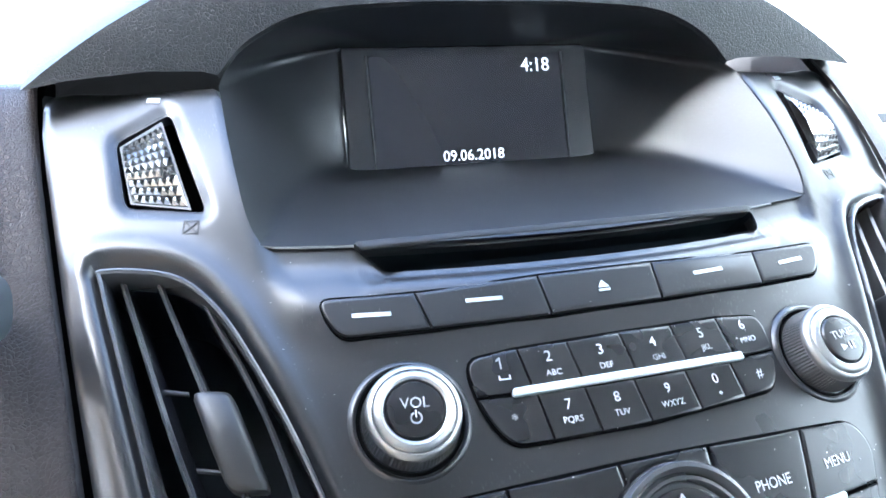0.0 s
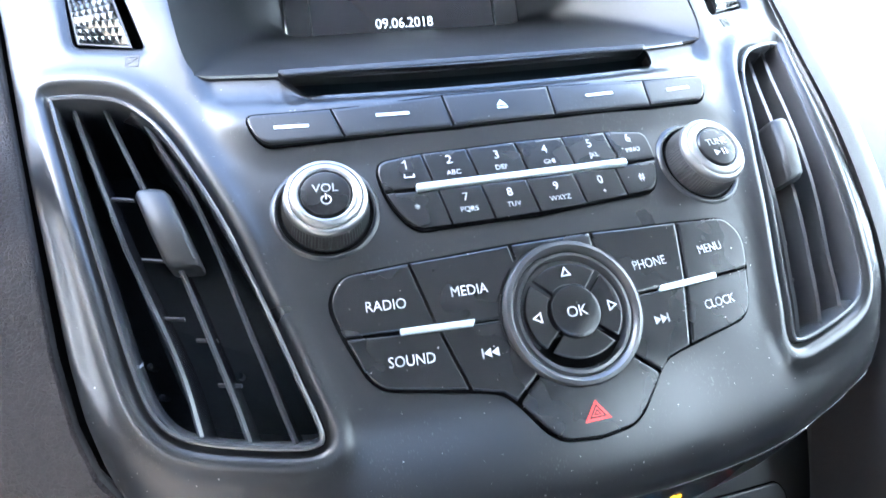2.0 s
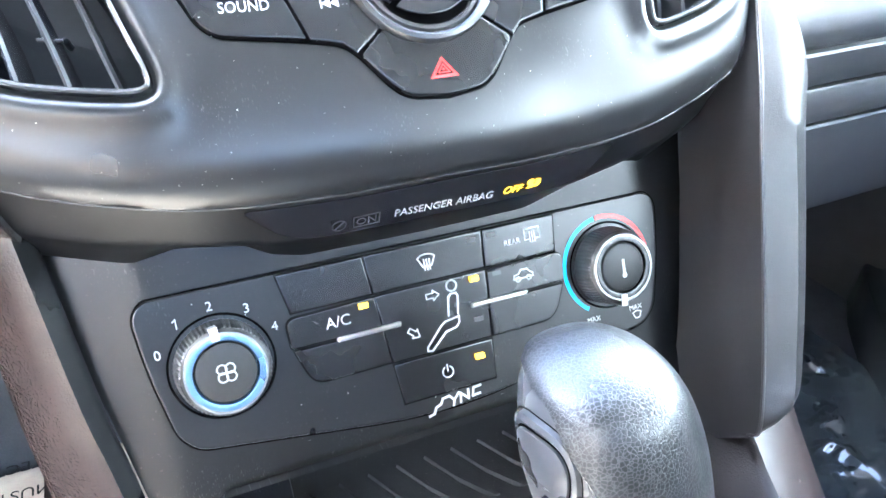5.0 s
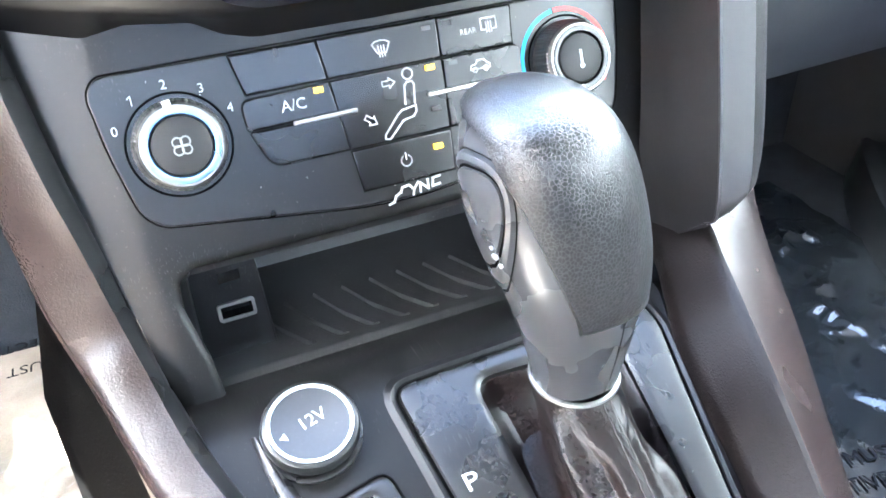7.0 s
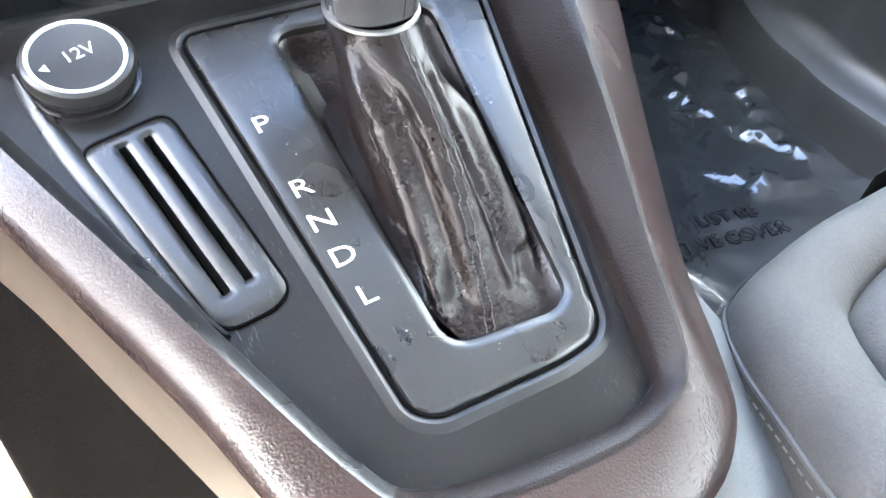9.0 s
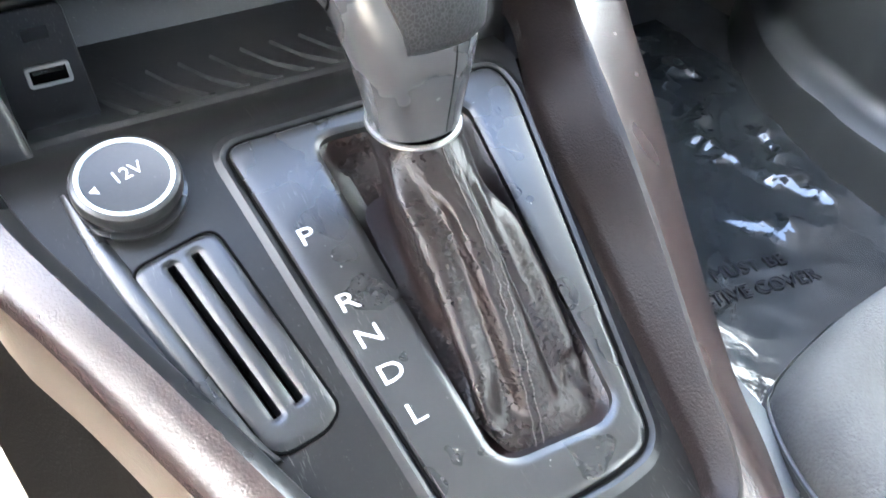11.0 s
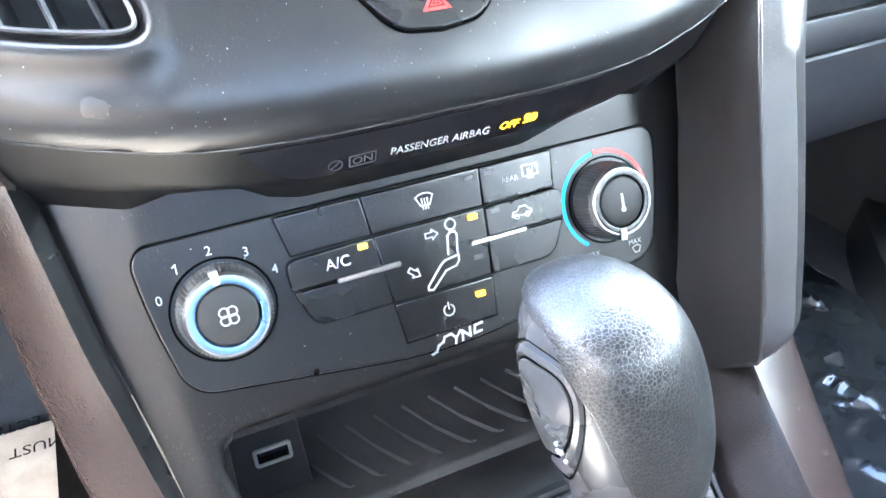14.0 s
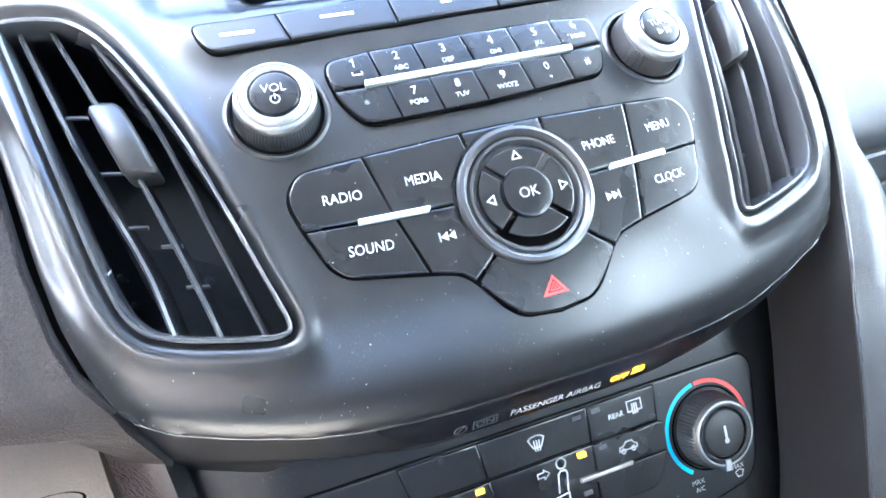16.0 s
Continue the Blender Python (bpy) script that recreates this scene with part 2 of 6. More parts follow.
def tangent(f, u, v):
    """The frame of the surface f at (u, v): x along u, z outwards."""
    p = f(u, v, 0)
    ex = (f(u + 0.5, v, 0) - f(u - 0.5, v, 0)).normalized()
    ez = (f(u, v, 1) - p).normalized()
    ey = ez.cross(ex).normalized()
    ex = ey.cross(ez)
    return Matrix(((ex.x, ey.x, ez.x, p.x), (ex.y, ey.y, ez.y, p.y), (ex.z, ey.z, ez.z, p.z), (0, 0, 0, 1)))


def part(name, bm, material_, parent=None, label="", smooth=False):
    me = bpy.data.meshes.new(name)
    bmesh.ops.recalc_face_normals(bm, faces=bm.faces)
    if smooth:
        for f in bm.faces:
            f.smooth = True
    bm.to_mesh(me)
    bm.free()
    me.materials.append(material_)
    if smooth:
        me.set_sharp_from_angle(angle=radians(38))
    ob = new(name, me)
    if parent:
        ob.parent = parent
    if label:
        ob["label"] = label
    return ob


def thing(name, label, category, group="", kind=""):
    return tagged(new(name), label, category, group, kind)


def area(poly):
    return sum(a[0] * b[1] - b[0] * a[1] for a, b in zip(poly, poly[1:] + poly[:1])) / 2


def inset(poly, d):
    """The closed polygon, d further in."""
    if area(poly) < 0:
        poly = poly[::-1]
    out = []
    for i, p in enumerate(poly):
        a, c = poly[i - 1], poly[(i + 1) % len(poly)]
        e1 = Vector((p[0] - a[0], p[1] - a[1])).normalized()
        e2 = Vector((c[0] - p[0], c[1] - p[1])).normalized()
        n1, n2 = Vector((-e1.y, e1.x)), Vector((-e2.y, e2.x))
        n = n1 + n2
        k = max(n.dot(n1), 0.5)
        out.append((p[0] + n.x * d / k, p[1] + n.y * d / k))
    return out


def rounded(poly, r, n=5):
    """The polygon with its corners rounded; r: one radius, or one a corner."""
    out = []
    for i, p in enumerate(poly):
        rr = r[i] if isinstance(r, (list, tuple)) else r
        p, a, c = Vector(p), Vector(poly[i - 1]), Vector(poly[(i + 1) % len(poly)])
        d1, d2 = a - p, c - p
        k = min(rr, d1.length * 0.48, d2.length * 0.48)
        if k < 0.05:
            out.append(tuple(p))
            continue
        q1, q2 = p + d1.normalized() * k, p + d2.normalized() * k
        for j in range(n + 1):
            t = j / n
            out.append(tuple(q1 * (1 - t) ** 2 + p * 2 * t * (1 - t) + q2 * t * t))
    return out


def clip(poly, a, b):
    """The part of the polygon to the left of the line from a to b."""
    out = []
    side = lambda p: (b[0] - a[0]) * (p[1] - a[1]) - (b[1] - a[1]) * (p[0] - a[0])
    for p, q in zip(poly, poly[1:] + poly[:1]):
        sp, sq = side(p), side(q)
        if sp >= 0:
            out.append(p)
        if (sp >= 0) != (sq >= 0):
            t = sp / (sp - sq)
            out.append((p[0] + (q[0] - p[0]) * t, p[1] + (q[1] - p[1]) * t))
    clean = []
    for p in out:
        if not clean or math.hypot(p[0] - clean[-1][0], p[1] - clean[-1][1]) > 0.12:
            clean.append(p)
    return clean


def resample(poly, step, closed=True):
    out = []
    n = len(poly)
    for i in range(n if closed else n - 1):
        a, b = Vector(poly[i]), Vector(poly[(i + 1) % n])
        k = max(1, int((b - a).length / step))
        out += [tuple(a.lerp(b, j / k)) for j in range(k)]
    if not closed:
        out.append(tuple(poly[-1]))
    return out


def spline(pts, n=8, closed=False):
    """A smooth curve through the points."""
    pts = [Vector(p) for p in pts]
    m = len(pts)
    out = []
    for i in range(m if closed else m - 1):
        p1, p2 = pts[i], pts[(i + 1) % m]
        p0 = pts[i - 1] if closed or i > 0 else p1 * 2 - p2
        p3 = pts[(i + 2) % m] if closed or i + 2 < m else p2 * 2 - p1
        for j in range(n):
            t = j / n
            out.append(0.5 * (2 * p1 + (p2 - p0) * t + (2 * p0 - 5 * p1 + 4 * p2 - p3) * t * t + (3 * p1 - p0 - 3 * p2 + p3) * t**3))
    if not closed:
        out.append(pts[-1])
    return [tuple(p) for p in out]


def mirror(poly):
    return [(-p[0], *p[1:]) for p in reversed(poly)]


def loft(bm, rings, closed=True, cap0=False, cap1=False):
    """Quads between rows of points; the rows have one length."""
    rows = [[bm.verts.new(p) for p in ring] for ring in rings]
    for a, b in zip(rows, rows[1:]):
        n = len(a)
        for i in range(n if closed else n - 1):
            j = (i + 1) % n
            bm.faces.new((a[i], a[j], b[j], b[i]))
    if cap0:
        bm.faces.new(rows[0][::-1])
    if cap1:
        bm.faces.new(rows[-1])
    return rows


def raised(poly, f, h0, h1, bev=0.4, crown=0.0):
    """A plate on the surface f, from h0 to h1 mm above it, with a rounded edge and a slightly domed or dished top."""
    if area(poly) < 0:
        poly = poly[::-1]
    bm = bmesh.new()
    rings = [[f(*p, h0) for p in poly], [f(*p, h1 - bev) for p in poly]]
    rings.append([f(*p, h1 - bev * 0.3) for p in inset(poly, bev * 0.3)])
    rings.append([f(*p, h1) for p in inset(poly, bev)])
    top = inset(poly, bev)
    if abs(area(top)) > 40.0 and not crown and bev < 1.0:
        top = inset(poly, bev + 0.3)
        rings.append([f(*p, h1) for p in top])
    if abs(area(top)) < 12.0 or crown:
        loft(bm, rings, True, False, True)
        return bm
    last = loft(bm, rings, True)[-1]
    xs, ys = [p[0] for p in top], [p[1] for p in top]
    step = max(2.0, min(5.0, (max(xs) - min(xs)) / 6))
    g = [(x, y) for x in np.arange(min(xs) + step / 2, max(xs), step) for y in np.arange(min(ys) + step / 2, max(ys), step)]
    ok = inside(g, top) & (distances(g, top) > step * 0.35) if g else []
    extra = [p for p, o in zip(g, ok) if o]
    n = len(top)
    vs, es, fs, ov, *_ = delaunay_2d_cdt([Vector(p) for p in top + extra], [(i, (i + 1) % n) for i in range(n)], [], 0, 1e-5)
    flat = [(v.x, v.y) for v in vs]
    mid = [tuple(np.mean([flat[i] for i in t], 0)) for t in fs]
    keep = inside(mid, top)
    bv = [last[o[0]] if o and o[0] < n else bm.verts.new(f(*p, h1)) for p, o in zip(flat, ov)]
    for t, k in zip(fs, keep):
        if k and len(set(bv[i] for i in t)) == 3:
            bm.faces.new([bv[i] for i in t])
    bmesh.ops.delete(bm, geom=[v for v in bm.verts if not v.link_faces], context="VERTS")
    return bm


def lathe(bm, m, profile, n=48, knurl=()):
    """A turned form on the frame m; profile: rows of radius and height in mm. knurl: rows whose radius is notched, and how deep."""
    rings = []
    for k, (r, h) in enumerate(profile):
        ring = []
        for i in range(n):
            a = 2 * math.pi * i / n
            q = r - (knurl[1] if knurl and k in knurl[0] and i % 2 else 0)
            ring.append(m @ Vector((q * math.cos(a) / 1000, q * math.sin(a) / 1000, h / 1000)))
        rings.append(ring)
    loft(bm, rings)
    return bm


def distances(points, poly, closed=True):
    """How far each of the points lies from the outline."""
    p = np.array(points, float)[:, None, :]
    a = np.array(poly, float)
    b = np.roll(a, -1, 0)
    if not closed:
        a, b = a[:-1], b[:-1]
    d = b - a
    t = np.clip(((p - a) * d).sum(-1) / np.maximum((d * d).sum(-1), 1e-9), 0, 1)
    return np.sqrt(((p - a - t[..., None] * d) ** 2).sum(-1)).min(1)


def inside(points, poly):
    p = np.array(points, float)
    out = np.zeros(len(p), bool)
    for (x1, y1), (x2, y2) in zip(poly, poly[1:] + poly[:1]):
        hit = (y1 > p[:, 1]) != (y2 > p[:, 1])
        out ^= hit & (p[:, 0] < (x2 - x1) * (p[:, 1] - y1) / (y2 - y1 + 1e-12) + x1)
    return out


def sheet(outline, holes, f, height, step=4.0, rim=3.0, edge=2.0):
    """A curved panel with openings: f maps the plan to space, height(points) gives the relief, and the openings' edges turn inwards by rim mm."""
    outline = resample(outline, edge)
    holes = [resample(h, edge) for h in holes]
    pts, edges = [], []
    for loop in (outline, *holes):
        k = len(pts)
        pts += loop
        edges += [(k + i, k + (i + 1) % len(loop)) for i in range(len(loop))]
    rings = []
    for h in holes:
        if area(h) < 0:
            h = h[::-1]
        for d in (1.0, 2.2, 3.6, 5.2, 7.0):
            rings += inset(h, -d)
    for d in (1.2, 3.0, 5.5):
        rings += inset(outline, d)
    xs, ys = [p[0] for p in outline], [p[1] for p in outline]
    g = [(x, y) for x in np.arange(min(xs), max(xs), step) for y in np.arange(min(ys), max(ys), step)]
    ok = inside(g, outline) & (distances(g, outline) > step * 0.6)
    for h in holes:
        ok &= ~inside(g, h) & (distances(g, h) > 7.5)
    extra = [p for p, o in zip(g, ok) if o]
    okr = inside(rings, outline) & (distances(rings, outline) > 0.8)
    for h in holes:
        okr &= ~inside(rings, h) & (distances(rings, h) > 0.8)
    extra += [p for p, o in zip(rings, okr) if o]
    vs, es, fs, ov, *_ = delaunay_2d_cdt([Vector(p) for p in pts + extra], edges, [], 0, 1e-4)
    flat = [(v.x, v.y) for v in vs]
    mid = [tuple(np.mean([flat[i] for i in t], 0)) for t in fs]
    keep = inside(mid, outline)
    for h in holes:
        keep &= ~inside(mid, h)
    hs = height(np.array(flat))
    bm = bmesh.new()
    bv = [bm.verts.new(f(*p, float(h))) for p, h in zip(flat, hs)]
    for t, k in zip(fs, keep):
        if k:
            bm.faces.new([bv[i] for i in t])
    bm.edges.ensure_lookup_table()
    border = [e for e in bm.edges if e.is_boundary]
    where = {bv[i]: i for i in range(len(bv))}
    low = {}
    for e in border:
        for v in e.verts:
            if v not in low:
                i = where[v]
                low[v] = bm.verts.new(f(*flat[i], float(hs[i]) - rim))
        a, b = e.verts
        bm.faces.new((a, b, low[b], low[a]))
    bmesh.ops.delete(bm, geom=[v for v in bm.verts if not v.link_faces], context="VERTS")
    return bm


def lettering(text, f, u, v, size, parent, mat=None, h=0.12, turn=0.0, wide=1.0, name="lettering", italic=0.0):
    """Flat printed words, centred at (u, v) of the surface f; size: the height of a capital in mm."""
    if text == "1":
        return flat_shape(strokes([[(-0.26 * size, 0.24 * size), (0.04 * size, 0.46 * size), (0.04 * size, -0.48 * size)]], 0.13 * size), f, u, v, parent, name, mat or WHITE, h, turn)
    cu = bpy.data.curves.new(name, "FONT")
    cu.body, cu.size, cu.align_x, cu.align_y, cu.shear = text, size / 700, "CENTER", "CENTER", italic
    cu.extrude = 0.00004
    cu.resolution_u = 3
    tmp = bpy.data.objects.new("tmp", cu)
    me = bpy.data.meshes.new_from_object(tmp)
    bpy.data.objects.remove(tmp)
    bpy.data.curves.remove(cu)
    zs = [w.co.y for w in me.vertices]
    mid = (min(zs) + max(zs)) / 2
    m = tangent(f, u, v) @ Matrix.Rotation(radians(turn), 4, "Z") @ Matrix.Diagonal((wide, 1, 1, 1))
    up = Vector((0, -mid, h / 1000))
    for w in me.vertices:
        w.co = m @ (w.co + up)
    me.materials.clear()
    me.materials.append(mat or WHITE)
    ob = new(name, me)
    ob.parent = parent
    return ob


def flat_shape(polys, f, u, v, parent, name, mat, h=0.15, turn=0.0, thick=0.12, label=""):
    """Printed shapes, each a polygon in mm round (u, v)."""
    m = tangent(f, u, v) @ Matrix.Rotation(radians(turn), 4, "Z")
    bm = bmesh.new()
    for poly in polys:
        if area(poly) < 0:
            poly = poly[::-1]
        loft(bm, [[m @ Vector((x / 1000, y / 1000, (h - thick) / 1000)) for x, y in poly], [m @ Vector((x / 1000, y / 1000, h / 1000)) for x, y in poly]], True, False, True)
    return part(name, bm, mat, parent, label)


def strokes(lines, width):
    """Thin polygons along open lines."""
    out = []
    for line in lines:
        for a, b in zip(line, line[1:]):
            a, b = Vector(a), Vector(b)
            d = (b - a).normalized() * width / 2
            n = Vector((-d.y, d.x))
            out.append([tuple(a - d + n), tuple(a - d - n), tuple(b + d - n), tuple(b + d + n)])
    return out


def circle(r, n=24, cx=0.0, cy=0.0, a0=0.0, a1=360.0):
    k = n if a1 - a0 >= 360 else n + 1
    return [(cx + r * math.cos(radians(a0 + (a1 - a0) * i / n)), cy + r * math.sin(radians(a0 + (a1 - a0) * i / n))) for i in range(k)]


# ---- centre stack ----
center_stack = thing("center_stack", "satin black plastic centre stack with radio, display and vents", "dashboard console")

OUTER_HALF = [(0, -206.2), (-22, -206.6), (-45, -206.8), (-77, -206.0), (-100, -202.6), (-119.7, -198.4), (-134, -193.5), (-143, -185), (-149.5, -168), (-153, -150), (-156, -129), (-159.5, -109), (-163, -88), (-166, -66), (-168, -44), (-164, -39.5), (-140, -38.5), (-109, -36.5)]
RECESS_HALF = [(-109, -36.5), (-109, -48), (-108.4, -60), (-107, -71), (-104.2, -77), (-98, -78.3), (-40, -78.6), (0, -78.8)]
VENT_L = spline([(-151, -83.5), (-131, -84.3), (-119, -91), (-110, -103), (-101.5, -118.4), (-94.2, -137.6), (-87.6, -158), (-84.3, -169.5), (-87, -173.4), (-97, -173.4), (-119, -170.3), (-129, -165.8), (-135, -155), (-141.6, -128), (-148.3, -102), (-151.8, -88)], 4, True)
VENT_R = mirror(VENT_L)
WHEEL_L = rounded([(-145, -51.5), (-126.5, -43.5), (-119, -69.5), (-143.5, -68.5)], 2.5)
WHEEL_R = mirror(WHEEL_L)
SLOT = rounded([(-75, -79.5), (74.5, -79.5), (74, -84.9), (-68, -84.9)], [1.2, 2.3, 2.4, 2.0])
CREASE_HALF = [(-110, -40), (-109.4, -55), (-107.8, -68), (-105.0, -80), (-101, -91), (-95.5, -97.8), (-87, -101.1), (-60, -101.5), (0, -101.3)]
left = spline(OUTER_HALF[1:], 3)
body = [OUTER_HALF[0], *left, *spline(RECESS_HALF, 3)[1:-1]]
right = [(-x, z) for x, z in reversed(body[1:])]
BEZEL = body + [RECESS_HALF[-1]] + right
CREASE = spline(CREASE_HALF, 4)
CREASE = CREASE + [(-x, z) for x, z in reversed(CREASE[:-1])]
UPPER = CREASE + [(108, -30), (-108, -30)]


def bezel_height(p):
    h = np.zeros(len(p))
    for v in (VENT_L, VENT_R):
        d = distances(p, v)
        h += 2.1 * np.exp(-((d - 4.0) / 3.6) ** 2) - 1.8 * np.exp(-((d / 1.4) ** 2))
    for v in (WHEEL_L, WHEEL_R):
        d = distances(p, v)
        h -= 1.8 * np.exp(-((d / 2.0) ** 2))
    d = distances(p, OUTER_HALF + [(-x, z) for x, z in reversed(OUTER_HALF[1:])])
    low_edge = np.clip((-150 - p[:, 1]) / 30, 0, 1)
    h -= (1.6 + 3.8 * low_edge) * np.clip(1 - d / (2.2 + 11.3 * low_edge), 0, 1) ** 2 + 0.7 * low_edge * np.clip(1 - d / 1.1, 0, 1) ** 2
    d = distances(p, CREASE, False)
    up = inside(p, UPPER)
    h += np.where(up, -2.6 * np.clip(d / 5.0, 0, 1) * (p[:, 1] > -88) * np.clip((p[:, 1] + 92) / 10, 0, 1), 0)
    low = up & (p[:, 1] < -86)
    h += np.where(low, 2.2 * np.clip(d / 3.0, 0, 1), 0) * np.clip((-84 - p[:, 1]) / 6, 0, 1)
    return h


def height_at(x, z):
    return float(bezel_height(np.array([(x, z)]))[0])


part("bezel", sheet(BEZEL, [VENT_L, VENT_R, WHEEL_L, WHEEL_R, SLOT], on_stack, bezel_height, 4.0, 4.0), BEZELM, center_stack, "satin black plastic fascia with fine dust", True)

# the disc slot's inside
bm = bmesh.new()
loft(bm, [[on_stack(x, z, h) for x, z in SLOT] for h in (-1, -22)], True, False, True)
part("slot_lining", bm, DUCT, center_stack)
part("slot_lip", raised(rounded([(-76, -78.6), (73, -78.6), (71.5, -80.4), (-74, -80.4)], 0.8), on_stack, -3, 1.0, 0.6), SATIN, center_stack)


# the display's hooded recess: rings from the fascia's edge back to the display
def recess_ring():
    half = spline(RECESS_HALF, 6)
    low = half + [(-x, z) for x, z in reversed(half[:-1])]
    front = [on_stack(x, z, -1) for x, z in low]
    arc = spline([(108, 261, -37), (96, 264, -25), (74, 266, -15.5), (40, 267, -12.5), (0, 267, -12), (-40, 267, -12.5), (-74, 266, -15.5), (-96, 264, -25), (-108, 261, -37)], 6)
    return front, [VS(*p) for p in arc[1:-1]], arc


front, arc_ring, ARC = recess_ring()
ring0 = front + arc_ring


def display_point(x, z, h=0.0):
    return V(x, 281 + 0.3556 * (z + 74.4) - 0.942 * h, z + 0.335 * h)


def back_ring(n_low, n_up):
    """The display's border, with as many points below and above as the front ring has."""
    out = []
    for i in range(n_low):
        t = i / (n_low - 1)
        if t < 0.3:
            out.append((-57.5, -33 - 46 * t / 0.3))
        elif t > 0.7:
            out.append((57.5, -79 + 46 * (t - 0.7) / 0.3))
        else:
            out.append((-57.5 + 115 * (t - 0.3) / 0.4, -79))
    for i in range(n_up):
        t = (i + 1) / (n_up + 1)
        out.append((57.5 - 115 * t, -31.5))
    return out


back = [display_point(x, z) for x, z in back_ring(len(front), len(arc_ring))]
# the ledge leaves the fascia along the fascia's own slope
half = spline(RECESS_HALF, 6)
slopes = []
for x, z in half + [(-x, z) for x, z in reversed(half[:-1])]:
    d = (on_stack(x, z + 1) - on_stack(x, z)).normalized()
    slopes.append(d * (0.008 * min(1.0, max(0.0, (-z - 66) / 10))))
rings = []
for k in range(19):
    t = k / 18
    s = t * t * (3 - 2 * t)
    ring = []
    for i, (a, b) in enumerate(zip(ring0, back)):
        p = a.lerp(b, t)
        if i < len(front):
            p += slopes[i] * (t * (1 - t) ** 2)
        side = abs(a.x * 1000) / 108
        p += Vector((0, 0.016 * math.sin(math.pi * t) * max(0, side - 0.75) * 4, 0))
        ring.append(p)
    n_low = len(front)
    for _ in range(int(26 * math.sin(math.pi * t) ** 0.7)):
        ring = [ring[0]] + [ring[i] * 0.5 + (ring[i - 1] + ring[i + 1]) * 0.25 for i in range(1, n_low - 1)] + ring[n_low - 1 :]
    rings.append(ring)
bm = bmesh.new()
loft(bm, rings)
part("hood_lining", bm, HOODM, center_stack, "matt black hooded recess round the display", True).data.set_sharp_from_angle(angle=radians(180))
# hood: from the front edge over the top and down behind
ends = [Vector(p) for p in ARC]
n_arc = len(ends)
rows = [[VS(*p) for p in ends]]
for y, dz, wide, mix in ((-1.5, 1.6, 1.005, 0.0), (-0.5, 3.2, 1.015, 0.06), (3, 5.0, 1.03, 0.3), (8, 4.0, 1.03, 0.7), (12, -1.5, 1.0, 1.0), (18, 0.0, 1.0, 1.0), (40, 2, 1.01, 1.0), (90, -8, 1.06, 1.0), (150, -40, 1.15, 1.0), (230, -110, 1.25, 1.0)):
    row_ = []
    for i, p in enumerate(ends):
        u = 1 - 2 * i / (n_arc - 1)
        q = Vector((p.x * wide, p.y + y, p.z + dz))
        x = 172 * u * wide + 5 * max(0.0, u) ** 2
        r = Vector((x, 266 + y - 20 * u * u * (1.0 if y < 30 else max(0.0, 1 - (y - 18) / 60)), 16.0 - 53 * abs(u) ** 2.6 + (dz if mix == 1.0 else 0)))
        row_.append(VS(*q.lerp(r, mix)))
    rows.append(row_)
bm = bmesh.new()
loft(bm, rows, False)
part("display_hood", bm, HOODT, center_stack, "soft black dashboard hood over the display", True)

# display
frame_o = rounded([(-57.5, -80.5), (57.5, -80.5), (56.5, -31.5), (-56.5, -31.5)], 2.5)
display = part("display", raised(frame_o, display_point, -3, 2.0, 0.8), GLOSS, center_stack, "black framed colour display showing clock and date")
part("screen", raised(rounded([(-45.5, -80.0), (43.5, -80.0), (43, -35.3), (-45, -35.3)], 1.0), display_point, 1.6, 2.25, 0.2), SCREEN, display, "dark lit screen")
for x0, x1, z0, z1 in ((-46.4, -45.6, -80, -35), (43.6, 44.6, -80, -35)):
    part("frame_edge", raised([(x0, z0), (x1, z0), (x1, z1), (x0, z1)], display_point, 1.6, 2.6, 0.2), HOODM, display)
lettering("4:18", display_point, 31.0, -40.0, 6.0, display, SCRTXT, 2.4, name="clock_digits", wide=0.95)
lettering("09.06.2018", display_point, -1.8, -76.2, 4.6, display, SCRTXT, 2.4, name="date_digits", wide=0.98)


